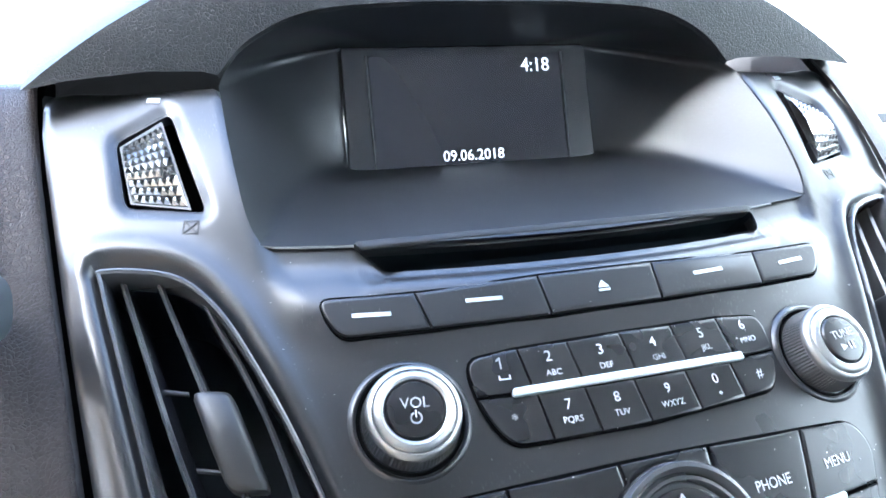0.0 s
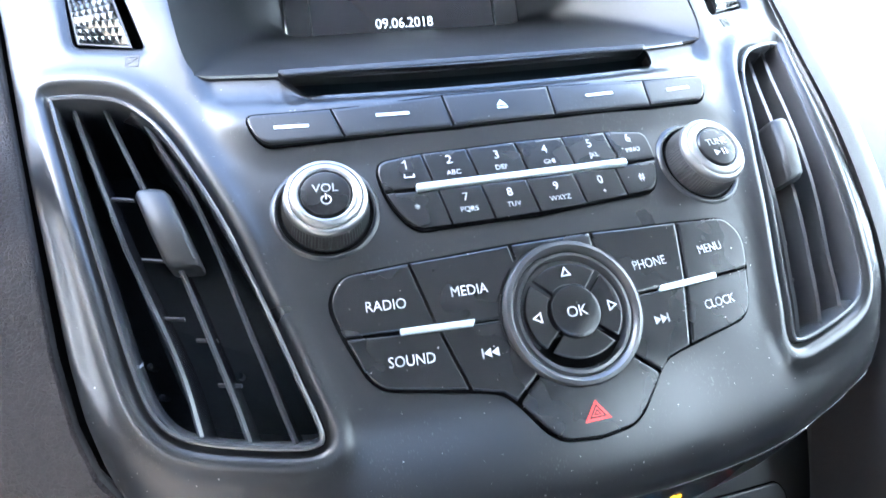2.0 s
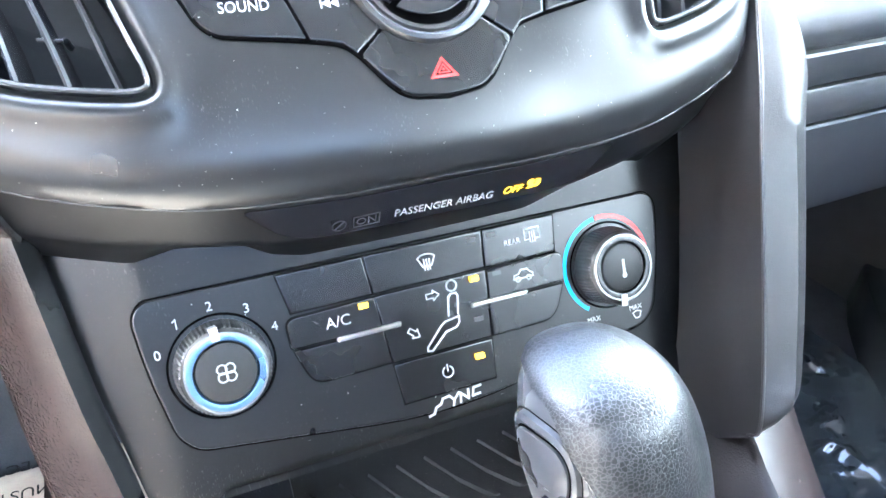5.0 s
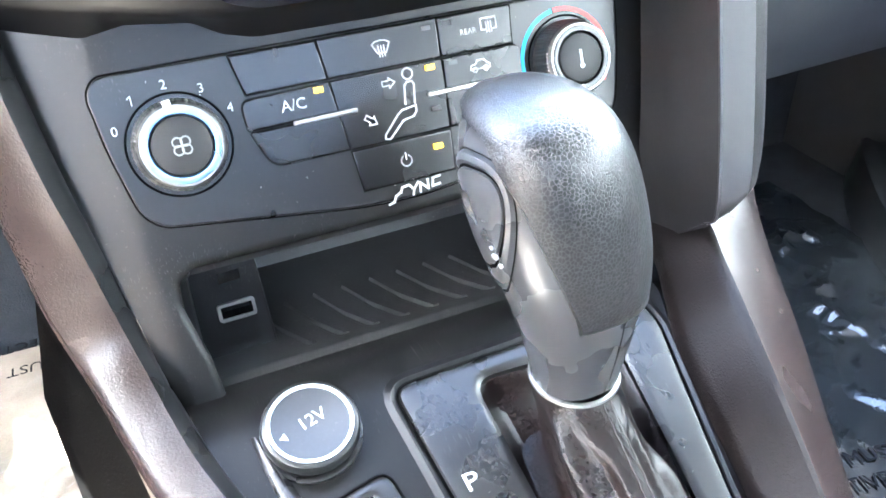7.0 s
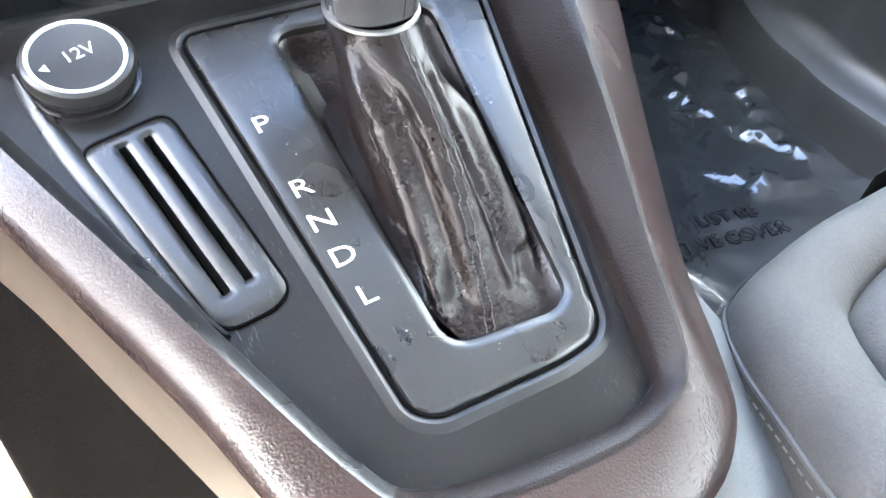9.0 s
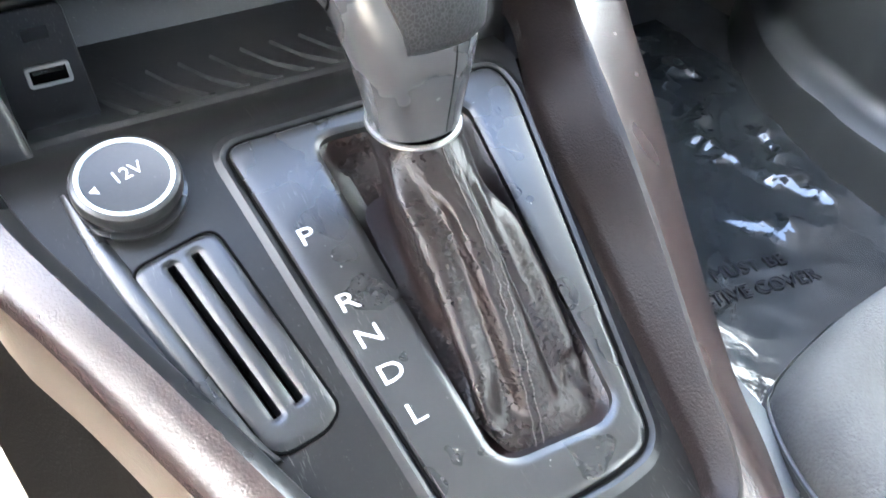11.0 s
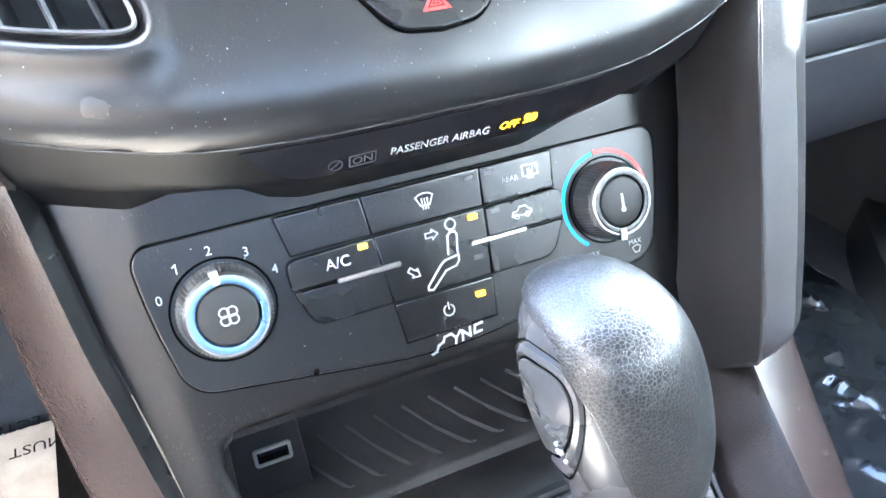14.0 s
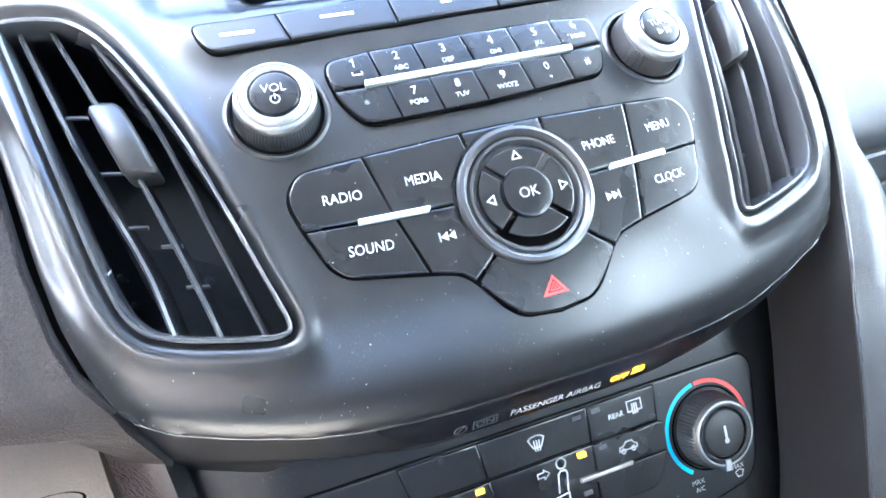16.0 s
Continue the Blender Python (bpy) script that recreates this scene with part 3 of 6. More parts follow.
# ---- vents ----
def air_vent(side):
    vent = thing("air_vent", "black dashboard air vent with three curved slats and a centre tab", "air vent", "dashboard air vents")
    s = lambda pts: pts if side < 0 else mirror(pts)
    sg = 1 if side < 0 else -1
    hole = s(inset(VENT_L, -0.4))
    bm = bmesh.new()
    loft(bm, [[on_stack(x, z, h) for x, z in hole] for h in (-3, -14, -55)], True, False, True)
    part("duct", bm, DUCT, vent, "", False)
    # inner frame
    bm = bmesh.new()
    prof = ((0.3, -2.0), (-0.4, 1.4), (-0.9, 1.8), (-1.6, 1.5), (-2.0, 0.2), (-2.1, -9))
    base = VENT_L if area(VENT_L) > 0 else VENT_L[::-1]
    loft(bm, [[on_stack(x, z, h) for x, z in s(inset(base, -d))] for d, h in prof])
    part("vent_frame", bm, RINGM, vent, "", True)
    lines = ([(-146, -85.5), (-134.5, -119.8), (-123.3, -149.2), (-119.3, -170.5)], [(-135.5, -85.5), (-126, -107.8), (-118, -128.4), (-109.2, -157.9), (-106, -172.5)], [(-123, -89.5), (-110.3, -112.6), (-100.5, -145.2), (-93, -173)])
    for line in lines:
        c = resample(spline(line, 10), 4, False)
        bm = bmesh.new()
        rows_ = []
        for i, (x, z) in enumerate(c):
            wave = 2.5 * math.sin(i / (len(c) - 1) * math.pi)
            sec = ((-0.9, -4.5), (0, -3.6), (0.9, -4.5), (1.0, -22), (-1.0, -22))
            rows_.append([on_stack(sg * (x + dx), z, h + 0.5 + wave * 0.6) for dx, h in sec])
        loft(bm, rows_, True, True, True)
        part("slat", bm, RINGM, vent, "", True)
    # tab on the middle slat
    sg = 1 if side < 0 else -1
    m0, m1 = Vector((-123.6, -108.6)), Vector((-116.6, -127.6))
    bm = bmesh.new()
    rows_ = []
    for t, w, h in ((0, 3.6, 1.0), (0.02, 4.7, 2.6), (0.08, 5.3, 3.6), (0.5, 5.4, 4.2), (0.92, 5.3, 3.4), (0.98, 4.7, 2.2), (1, 3.6, 0.5)):
        p = m0.lerp(m1, t)
        sec = ((-w, -8), (-w, h - 3.2), (-w + 0.5, h - 1.9), (-w + 1.6, h - 0.9), (0, h - 0.5), (w - 1.6, h - 0.9), (w - 0.5, h - 1.9), (w, h - 3.2), (w, -8))
        rows_.append([on_stack(sg * (p.x + dx), p.y, hh) for dx, hh in sec])
    loft(bm, rows_, True, True, True)
    part("adjuster_tab", bm, TABM, vent, "matt grey-black finger tab", True)
    for x0, x1, z in ((-139, -131.5, -106), (-131.5, -123, -122), (-128, -121, -137), (-118.5, -112, -143), (-114, -107, -155)):
        bm = bmesh.new()
        loft(bm, [[on_stack(sg * x, z + 0.55 * math.cos(a) - 0.08 * (x - x0), -11 + 0.55 * math.sin(a)) for a in np.linspace(0, 2 * math.pi, 9)[:-1]] for x in (x0, x1)], True, True, True)
        part("vane_axle", bm, TABM, vent)
    for x, z in ((-136, -148), (-133.5, -157), (-114, -150), (-111, -156), (-108.5, -152)):
        bm = bmesh.new()
        lathe(bm, tangent(on_stack, sg * x, z), [(1.1, -26), (1.1, -20), (0.0, -19.4)], 10)
        part("pivot_pin", bm, DUCT, vent)
    return vent


air_vent(-1)
air_vent(1)


# ---- faceted thumbwheels ----
def thumbwheel(side):
    sg = 1 if side < 0 else -1
    wheel = thing("vent_thumbwheel", "clear diamond-cut plastic vent thumbwheel in the fascia", "thumbwheel", "vent thumbwheels")
    c = [(-143.0, -53.0), (-130.0, -47.0), (-124.6, -68.0), (-141.0, -67.0)]
    bm = bmesh.new()
    loft(bm, [[on_stack(sg * x, z, h) for x, z in inset(WHEEL_L, -0.3)] for h in (-1.5, -16)], True, False, True)
    part("well", bm, GAP, wheel)
    nu, nv = 7, 9

    def at(u, v, h):
        a = Vector(c[0]).lerp(Vector(c[1]), u)
        b = Vector(c[3]).lerp(Vector(c[2]), u)
        p = a.lerp(b, v)
        arch = 2.6 * math.sin(math.pi * min(max(v, 0), 1)) - 1.2
        return on_stack(sg * p.x, p.y, h + arch)

    bm = bmesh.new()
    loft(bm, [[at(u, v, h) for u, v in ((-0.05, -0.04), (1.05, -0.04), (1.05, 1.04), (-0.05, 1.04))] for h in (-0.2, -8)], True, True, True)
    drum = part("drum", bm, KEY, wheel, "clear diamond-cut drum")
    for i in range(nu):
        for j in range(nv):
            bm = bmesh.new()
            q = [bm.verts.new(at((i + a) / nu, (j + b) / nv, 0)) for a, b in ((0, 0), (1, 0), (1, 1), (0, 1))]
            top = bm.verts.new(at((i + 0.5) / nu, (j + 0.5) / nv, 1.15))
            for k in range(4):
                bm.faces.new((q[k], q[(k + 1) % 4], top))
            part("facet", bm, CRYSTAL, drum)
    return wheel


thumbwheel(-1)
thumbwheel(1)
# vent-closed marks and open marks
for sg in (-1, 1):
    mark = [[(-2.2, -2.2), (2.2, -2.2), (2.2, 2.2), (-2.2, 2.2), (-2.2, -2.2)], [(-2.2, -2.2), (2.2, 2.2)], [(-2.2, 2.2), (2.2, -2.2)]]
    flat_shape(strokes(mark, 0.4), on_stack, sg * 124, -73.8, center_stack, "vent_mark", PANEL, 0.25)
    flat_shape([[(-0.5 - 1.9, -0.9 + k), (1.9, -0.9 + k), (1.9, -0.4 + k), (-2.4, -0.4 + k)] for k in (-0.9, 0, 0.9)], on_stack, sg * 131, -40.8, center_stack, "vent_mark", SILVER, 0.3)

# ---- strip of five keys ----
strip_o = rounded([(-91, -91.6), (-58.6, -91.0), (-20, -89.4), (20, -89.4), (60, -90.8), (91.5, -91.8), (86, -99.4), (58, -98.9), (20, -98.2), (-20, -98.5), (-58, -99.1), (-87, -99.9)], [4, 0, 0, 0, 0, 4, 4, 0, 0, 0, 0, 5])
strip = part("key_strip", raised(inset(strip_o, -0.4), on_stack, -1, 2.35, 0.3), GAP, center_stack)
XT, XB = [-92, -61.7, -21.2, 19.7, 61.2, 93], [-92, -59.0, -20.6, 18.3, 59.1, 93]


def clip_strip(poly, xt0, xb0, xt1, xb1, zt, zb):
    """The outline between two slanting cuts."""
    poly = clip(poly, (xt0, zt), (xb0, zb))
    return clip(poly, (xb1, zb), (xt1, zt))


for k in range(5):
    poly = clip_strip(strip_o, XT[k], XB[k], XT[k + 1], XB[k + 1], -90.5, -99)
    key = part("preset_key", raised(inset(poly, 0.2), on_stack, 0, 3.3, 0.7), PANEL, strip, "", True)
for x, z, w in ((-75.7, -95.5, 11.4), (-40.8, -93.9, 11.6), (39.4, -93.7, 12.0), (75.2, -95.0, 11.4)):
    flat_shape([[(-w / 2, -0.65), (w / 2, -0.65), (w / 2, 0.65), (-w / 2, 0.65)]], on_stack, x, z, strip, "key_mark", SILVER, 3.42)
flat_shape([[(-2.0, -0.4), (2.0, -0.4), (0, 2.2)], [(-2.0, -1.7), (2.0, -1.7), (2.0, -0.9), (-2.0, -0.9)]], on_stack, -0.3, -93.7, strip, "eject_mark", SILVER, 3.42)

# ---- number pad ----
pad_o = rounded([(-52.3, -105.6), (-36, -104.2), (0, -103.4), (36, -103.8), (52.5, -105.2), (51.8, -114), (47.5, -121.6), (0, -122.9), (-44.5, -123.4), (-50.5, -116)], [5, 0, 0, 0, 6, 2, 6, 0, 7, 4])
pad = part("number_pad", raised(inset(pad_o, -0.4), on_stack, -1, 1.1, 0.3), GAP, center_stack)
PT_ = [-56, -34.4, -18.1, 0.2, 18.3, 35.7, 56]
PB_ = [-56, -32.4, -17.2, -0.6, 17.3, 34.1, 56]


def clip_rows(poly, lo, hi):
    return clip(clip(poly, (-100, lo), (100, lo)), (100, hi), (-100, hi))


TOPS = ("1", "2", "3", "4", "5", "6")
SUBS = ("", "ABC", "DEF", "GHI", "JKL", "MNO")
LOWS = ("*", "7", "8", "9", "0", "#")
SUBL = ("", "PQRS", "TUV", "WXYZ", "+", "")
for row, (xs, lo, hi) in enumerate(((PT_, -113.3, -95), (PB_, -130, -113.5))):
    for k in range(6):
        poly = clip_rows(pad_o, lo, hi)
        zt, zb = (-104, -113) if row == 0 else (-113.5, -123)
        x0, x1 = xs[k], xs[k + 1]
        poly = clip_strip(poly, x0 - 0.7, x0 + 0.7, x1 - 0.7, x1 + 0.7, zt, zb)
        key = part("number_key", raised(inset(poly, 0.17), on_stack, 0, 2.1, 0.6), KEY, pad, "", True)
        cx = (max(x0, -51) + min(x1, 51)) / 2
        if row == 0:
            lettering(TOPS[k], on_stack, cx + (1 if k == 0 else 0), -106.6 if k else -107.0, 3.3, pad, WHITE, 2.25)
            if SUBS[k]:
                lettering(SUBS[k], on_stack, cx + 0.3, -110.0, 1.85, pad, WHITE, 2.25)
            else:
                flat_shape(strokes([[(-1.6, 0.6), (-1.6, -0.4), (1.6, -0.4), (1.6, 0.6)]], 0.4), on_stack, cx + 1.3, -110.0, pad, "space_mark", WHITE, 2.25)
        else:
            lettering(LOWS[k], on_stack, cx, -116.6 if SUBL[k] else -117.8, 3.1, pad, WHITE, 2.25)
            if SUBL[k]:
                lettering(SUBL[k], on_stack, cx + 0.2, -119.8, 1.85, pad, WHITE, 2.25)
part("silver_bar", raised(rounded([(-40.5, -114.1), (38.5, -114.1), (38.2, -112.4), (-40.2, -112.4)], 0.6), on_stack, 1, 3.7, 0.5), SILVER, pad, "silver accent bar")

# ---- main key cluster ----
K = 1.376


def on_cluster(u, v, h=0.0):
    return on_stack(u, -149 + v / K, h)


CL = [(0, -129.3), (15, -129.5), (49.5, -131.0), (71.5, -132.6), (77.3, -139), (74.0, -148), (69.3, -158.0), (65, -161.3), (38.3, -164.6), (29.5, -166.2), (25, -169.8), (17.5, -178.6), (12.5, -182.0), (0, -183.2)]
CL = [(x, (z + 149) * K) for x, z in CL]
CL = CL + [(-x, z) for x, z in reversed(CL[1:-1])]
cl_o = rounded(CL, [0, 0, 0, 6, 6, 2, 5, 4, 5, 5, 3, 5, 5, 0, 5, 5, 3, 5, 5, 4, 5, 2, 6, 6, 0, 0])
cluster = part("control_plate", raised(inset(cl_o, -0.4), on_cluster, -1, 1.0, 0.3), GAP, center_stack)
RING = 24.3


def push(poly, r):
    """Points within the ring go out to it."""
    out = []
    for x, y in resample(poly, 0.9):
        d = math.hypot(x, y)
        out.append((x * r / d, y * r / d) if 0.01 < d < r else (x, y))
    clean = [out[0]]
    for p in out[1:]:
        if (Vector(p) - Vector(clean[-1])).length > 0.2:
            clean.append(p)
    return clean


def zz(x, z):
    return (x, (z + 149) * K)


def cl_key(name, pts, mirror_x=False):
    poly = [zz(x, z) for x, z in pts]
    if mirror_x:
        poly = [(-x, y) for x, y in reversed(poly)]
    return part(name, raised(inset(push(poly, RING), 0.22), on_cluster, 0, 2.0, 0.9), KEY, cluster, "", True)


TOPROW = rounded([(49.6, -131.1), (71.5, -132.6), (77.0, -139.2), (73.9, -147.38), (45.3, -147.38)], [0, 6, 5, 1, 0])
INNER_T = [(15.2, -129.6), (49.6, -131.0), (45.3, -147.38), (14.4, -147.38), (14.4, -136)]
LOWOUT = rounded([(45.0, -147.62), (73.7, -147.62), (69.3, -158.0), (65, -161.3), (39.4, -164.2)], [0, 1, 4, 3, 0])
LOWIN = [(14, -147.62), (45.0, -147.62), (39.2, -164.4), (29.8, -166.2), (26, -169.2), (17, -162.9), (14, -160)]
for mir in (False, True):
    cl_key("cluster_key", TOPROW, mir)
    cl_key("cluster_key", INNER_T, mir)
    cl_key("cluster_key", LOWOUT, mir)
    cl_key("cluster_key", LOWIN, mir)
cl_key("cluster_key", [(-14.8, -129.6), (0, -129.4), (14.8, -129.6), (14.2, -138), (-14.2, -138)])
haz = rounded([(16.6, -163.1), (25.6, -169.5), (17.3, -178.4), (12.4, -181.8), (0, -182.9), (-12.4, -181.8), (-17.3, -178.4), (-25.6, -169.5), (-16.6, -163.1), (0, -160)], [0, 2, 4, 4, 0, 4, 4, 2, 0, 0])
cl_key("hazard_key", haz)
flat_shape([[(-4.7, -3.7), (4.7, -3.7), (0, 2.7)]], on_stack, -0.6, -174.6, cluster, "hazard_triangle", RED, 2.2)
flat_shape(strokes([[(-2.6, -2.6), (2.6, -2.6), (0, 1.0), (-2.6, -2.6)]], 0.4), on_stack, -0.6, -174.6, cluster, "hazard_triangle", KEY, 2.3)
flat_shape(strokes([[(-1.0, -1.8), (1.0, -1.8), (0, -0.4), (-1.0, -1.8)]], 0.35), on_stack, -0.6, -174.6, cluster, "hazard_triangle", KEY, 2.3)
for x, z, s, size in ((-59.6, -140.6, "RADIO", 3.3), (-32.6, -139.4, "MEDIA", 3.3), (-55.3, -154.5, "SOUND", 3.3), (33, -140.2, "PHONE", 3.2), (59.6, -139.8, "MENU", 3.1), (56.3, -154.6, "CLOCK", 3.1)):
    lettering(s, on_stack, x, z, size, cluster, WHITE, 2.15, wide=0.88)
for sg, x in ((-1, -30.5), (1, 31.0)):
    tri = [[(sg * (a + 0.2), -1.5), (sg * (a + 2.7), 0.0), (sg * (a + 0.2), 1.5)] for a in (-2.7, -0.2)] + [[(sg * 2.5, -1.5), (sg * 3.0, -1.5), (sg * 3.0, 1.5), (sg * 2.5, 1.5)]]
    flat_shape(tri, on_stack, x, -155.4, cluster, "skip_mark", WHITE, 2.15)
for x0, x1 in ((-57.0, -33.0), (33.4, 58.2)):
    part("silver_bar", raised(rounded([(x0, -148.3), (x1 - (0 if x0 > 0 else 1.2), -148.3), (x1, -146.6), (x0 + (1.2 if x0 > 0 else 0), -146.6)], 0.5), on_stack, 1, 3.0, 0.5), SILVER, cluster, "silver accent bar")
# ring and pad
T = tangent(on_stack, 0, -149)
bm = bmesh.new()
lathe(bm, T, [(23.8, -1), (23.8, 3.2), (23.2, 4.2), (22.0, 4.6), (20.8, 3.8), (20.2, 2.6), (19.6, 3.4), (18.6, 3.6), (17.8, 2.4), (17.5, 1.2), (0.0, 1.2)], 72)
ring = part("dial_ring", bm, RINGM, cluster, "satin black ring round the direction pad", True)
for k in range(4):
    a0 = 45 + 90 * k + 3.5
    arc_o = circle(17.0, 14, 0, 0, a0, a0 + 83)
    arc_i = circle(9.2, 10, 0, 0, a0 + 2, a0 + 81)
    part("direction_key", raised(arc_o + arc_i[::-1], on_cluster, 1, 3.6, 0.7), KEY, ring, "", True)
    a = radians(90 * k)
    c0, s0 = math.cos(a), math.sin(a)
    tri = [[(1.6, 0), (-1.0, 1.5)], [(-1.0, 1.5), (-1.0, -1.5)], [(-1.0, -1.5), (1.6, 0)]]
    turned = [[(13 * c0 + x * c0 - y * s0, 13 * s0 + x * s0 + y * c0) for x, y in seg] for seg in tri]
    flat_shape(strokes(turned, 0.5), on_stack, 0, -149, ring, "arrow_mark", WHITE, 3.75)
bm = bmesh.new()
lathe(bm, T, [(8.7, 0), (8.7, 3.6), (8.3, 4.4), (7.2, 4.8), (0.0, 4.6)], 48)
ok_key = part("ok_key", bm, KEY, ring, "", True)
lettering("OK", on_stack, 0, -149, 3.5, ok_key, WHITE, 4.85)


# ---- radio knobs ----
def radio_knob(x, z, words):
    m = tangent(on_stack, x, z)
    bm = bmesh.new()
    lathe(bm, m, [(15.2, -1), (15.2, 0.3), (14.4, 0.4), (13.6, -1)], 64)
    part("knob_seat", bm, GAP, center_stack)
    bm = bmesh.new()
    lathe(bm, m, [(17.6, -0.4), (17.0, 0.55), (16.2, 0.85), (15.5, 0.6), (15.1, -1)], 72)
    part("knob_collar", bm, BEZELM, center_stack, "rounded lip round the rotary knob", True)
    bm = bmesh.new()
    lathe(bm, m, [(13.7, 0), (14.0, 1), (13.7, 4), (13.2, 7.4), (12.6, 8.0)], 160, ((1, 2, 3), 0.4))
    knob = part("knob", bm, KNURL, center_stack, "knurled black rotary knob with a silver ring")
    bm = bmesh.new()
    lathe(bm, m, [(12.9, 7.4), (13.2, 8.2), (13.0, 9.6), (12.2, 10.6), (11.5, 10.8), (11.25, 10.5), (11.0, 10.9), (10.3, 11.6), (9.2, 11.9), (8.4, 11.5), (8.0, 10.5)], 72)
    part("silver_ring", bm, RINGS, knob, "satin silver ring", True)
    bm = bmesh.new()
    lathe(bm, m, [(7.9, 10), (7.9, 11.4), (7.4, 12.0), (6.4, 12.2), (0.0, 12.3)], 48)
    part("cap", bm, KEY, knob, "", True)

    def face(u, v, h=0.0):
        return m @ Vector((u / 1000, v / 1000, (12.3 + h) / 1000))

    lettering(words, face, 0, 1.7, 2.9 if len(words) == 3 else 2.6, knob, WHITE, 0.15)
    if words == "VOL":
        flat_shape(strokes([circle(1.45, 14, 0, -2.4, 120, 420)], 0.4) + strokes([[(0, -2.1), (0, -0.5)]], 0.42), face, 0, 0, knob, "power_mark", WHITE, 0.2)
    else:
        flat_shape([[(-3, -3.8), (-0.4, -2.6), (-3, -1.4)], [(0.4, -3.8), (1.0, -3.8), (1.0, -1.4), (0.4, -1.4)], [(1.9, -3.8), (2.5, -3.8), (2.5, -1.4), (1.9, -1.4)]], face, 0, 0, knob, "play_mark", WHITE, 0.2)


radio_knob(-71.0, -116.2, "VOL")
radio_knob(71.2, -116.3, "TUNE")


# ---- climate panel ----
climate = thing("climate_panel", "black plastic climate control panel with two rotary knobs and lit keys", "control panel")


def flare(x, z):
    """The console front bends back at its sides."""
    return max(0.0, abs(x) - 98) * 0.25


def on_front(x, z, h=0.0):
    return on_climate(x, z, h - flare(x, z))


front_o = [(-128, -222), (128, -222), (124, -250), (115.5, -290), (111, -312), (106, -345), (103, -362), (86, -362), (88, -345), (93, -324), (92, -316), (86, -312.5), (-86, -312.5), (-92, -316), (-93, -324), (-88, -345), (-86, -362), (-103, -362), (-106, -345), (-111, -312), (-115.5, -290), (-124, -250)]
part("console_front", sheet(front_o, [], on_front, lambda p: -1.2 * np.clip(1 - distances(p, [(-86, -362), (-88, -345), (-93, -324), (-92, -316), (-86, -312.5), (86, -312.5), (92, -316), (93, -324), (88, -345), (86, -362)], False) / 2.0, 0, 1) ** 2, 5, 6), FRONTM, climate, "satin black console front", True)

cp = rounded([(-101, -246.3), (101, -246.3), (104.8, -251), (102.8, -270), (98, -291), (92, -296.6), (0, -309), (-92, -296.6), (-98, -291), (-102.8, -270), (-104.8, -251)], [5, 5, 4, 8, 7, 5, 30, 5, 7, 8, 4])
part("panel_joint", raised(inset(cp, -0.6), on_climate, -1, 0.25, 0.15), GAP, climate)
part("panel_face", raised(cp, on_climate, -0.5, 0.8, 0.6), PANEL, climate, "fine-grained black panel", True)


def cut(k, z):
    """The slanting joints between the columns."""
    (xa, za), (xb, zb) = (((-56.3, -246.6), (-53.2, -260.1)), ((-23.9, -246.6), (-17.7, -301.2)), ((24.3, -246.2), (21.0, -300.2)), ((56.1, -246.4), (54.8, -259.7)))[k]
    return xa + (xb - xa) * (z - za) / (zb - za)


def cells(k0, k1, zt, zb):
    return [(cut(k0, zb), zb), (cut(k1, zb), zb), (cut(k1, zt), zt), (cut(k0, zt), zt)]


def climate_key(poly, name="climate_key", h=1.7, mat=None, r=None):
    part("key_joint", raised(inset(poly, -0.22), on_climate, 0.4, 0.84, 0.02), GAP, climate)
    return part(name, raised(inset(poly, 0.26), on_climate, 0.5, h, 0.3), mat or KEY, climate, "", True)


for k in range(3):
    climate_key(cells(k, k + 1, -247.0, -260.6), h=1.15)
climate_key(rounded([(-20.9, -272.2), (-55.2, -272.2), (-55.8, -261.8), (cut(1, -261.2), -261.2)], [0, 1, 4, 0]), h=2.0)
climate_key(rounded([(cut(1, -285.5), -285.5), (-49.5, -285.5), (-54.6, -272.8), (-20.8, -272.8)], [0, 5, 1, 0]), h=1.6)
climate_key(rounded([(cut(2, -261.2), -261.2), (57.5, -261.0), (56.6, -272.2), (22.7, -272.2)], [0, 4, 1, 0]), h=2.0)
climate_key(rounded([(22.6, -272.8), (56.4, -272.8), (50.5, -285.5), (cut(2, -285.5), -285.5)], [0, 1, 6, 0]), h=1.6)
climate_key(cells(1, 2, -261.2, -285.6), h=1.25)
climate_key(cells(1, 2, -286.2, -301.0), h=1.15)
for x0, x1 in ((-38.6, -14.2), (14.8, 39.0)):
    part("silver_bar", raised(rounded([(x0, -273.4), (x1, -273.4), (x1 + 0.4, -271.7), (x0 + 0.4, -271.7)], 0.6), on_climate, 0.5, 2.9, 0.5), BARM, climate, "thin satin metal accent bar")
for x, z in ((-26.9, -263.3), (17.8, -263.3), (15.1, -291.1)):
    part("indicator_light", raised(rounded([(x - 1.8, z - 0.95), (x + 1.8, z - 0.95), (x + 1.8, z + 0.95), (x - 1.8, z + 0.95)], 0.3), on_climate, 0.5, 2.6, 0.15), AMBER, climate, "lit amber indicator")
for x, z in ((17.3, -277.9), (27.5, -263.2), (19.4, -249.8), (28.1, -249.5)):
    part("indicator_lens", raised([(x - 1.9, z - 0.8), (x + 1.9, z - 0.8), (x + 1.9, z + 0.8), (x - 1.9, z + 0.8)], on_climate, 0.5, 2.1 if z < -262 else 1.3, 0.1), GREYP, climate, "unlit indicator")
lettering("A/C", on_climate, -37, -266.4, 3.9, climate, WHITE, 2.12)
lettering("REAR", on_climate, 36.5, -253.6, 2.1, climate, WHITE, 1.3)
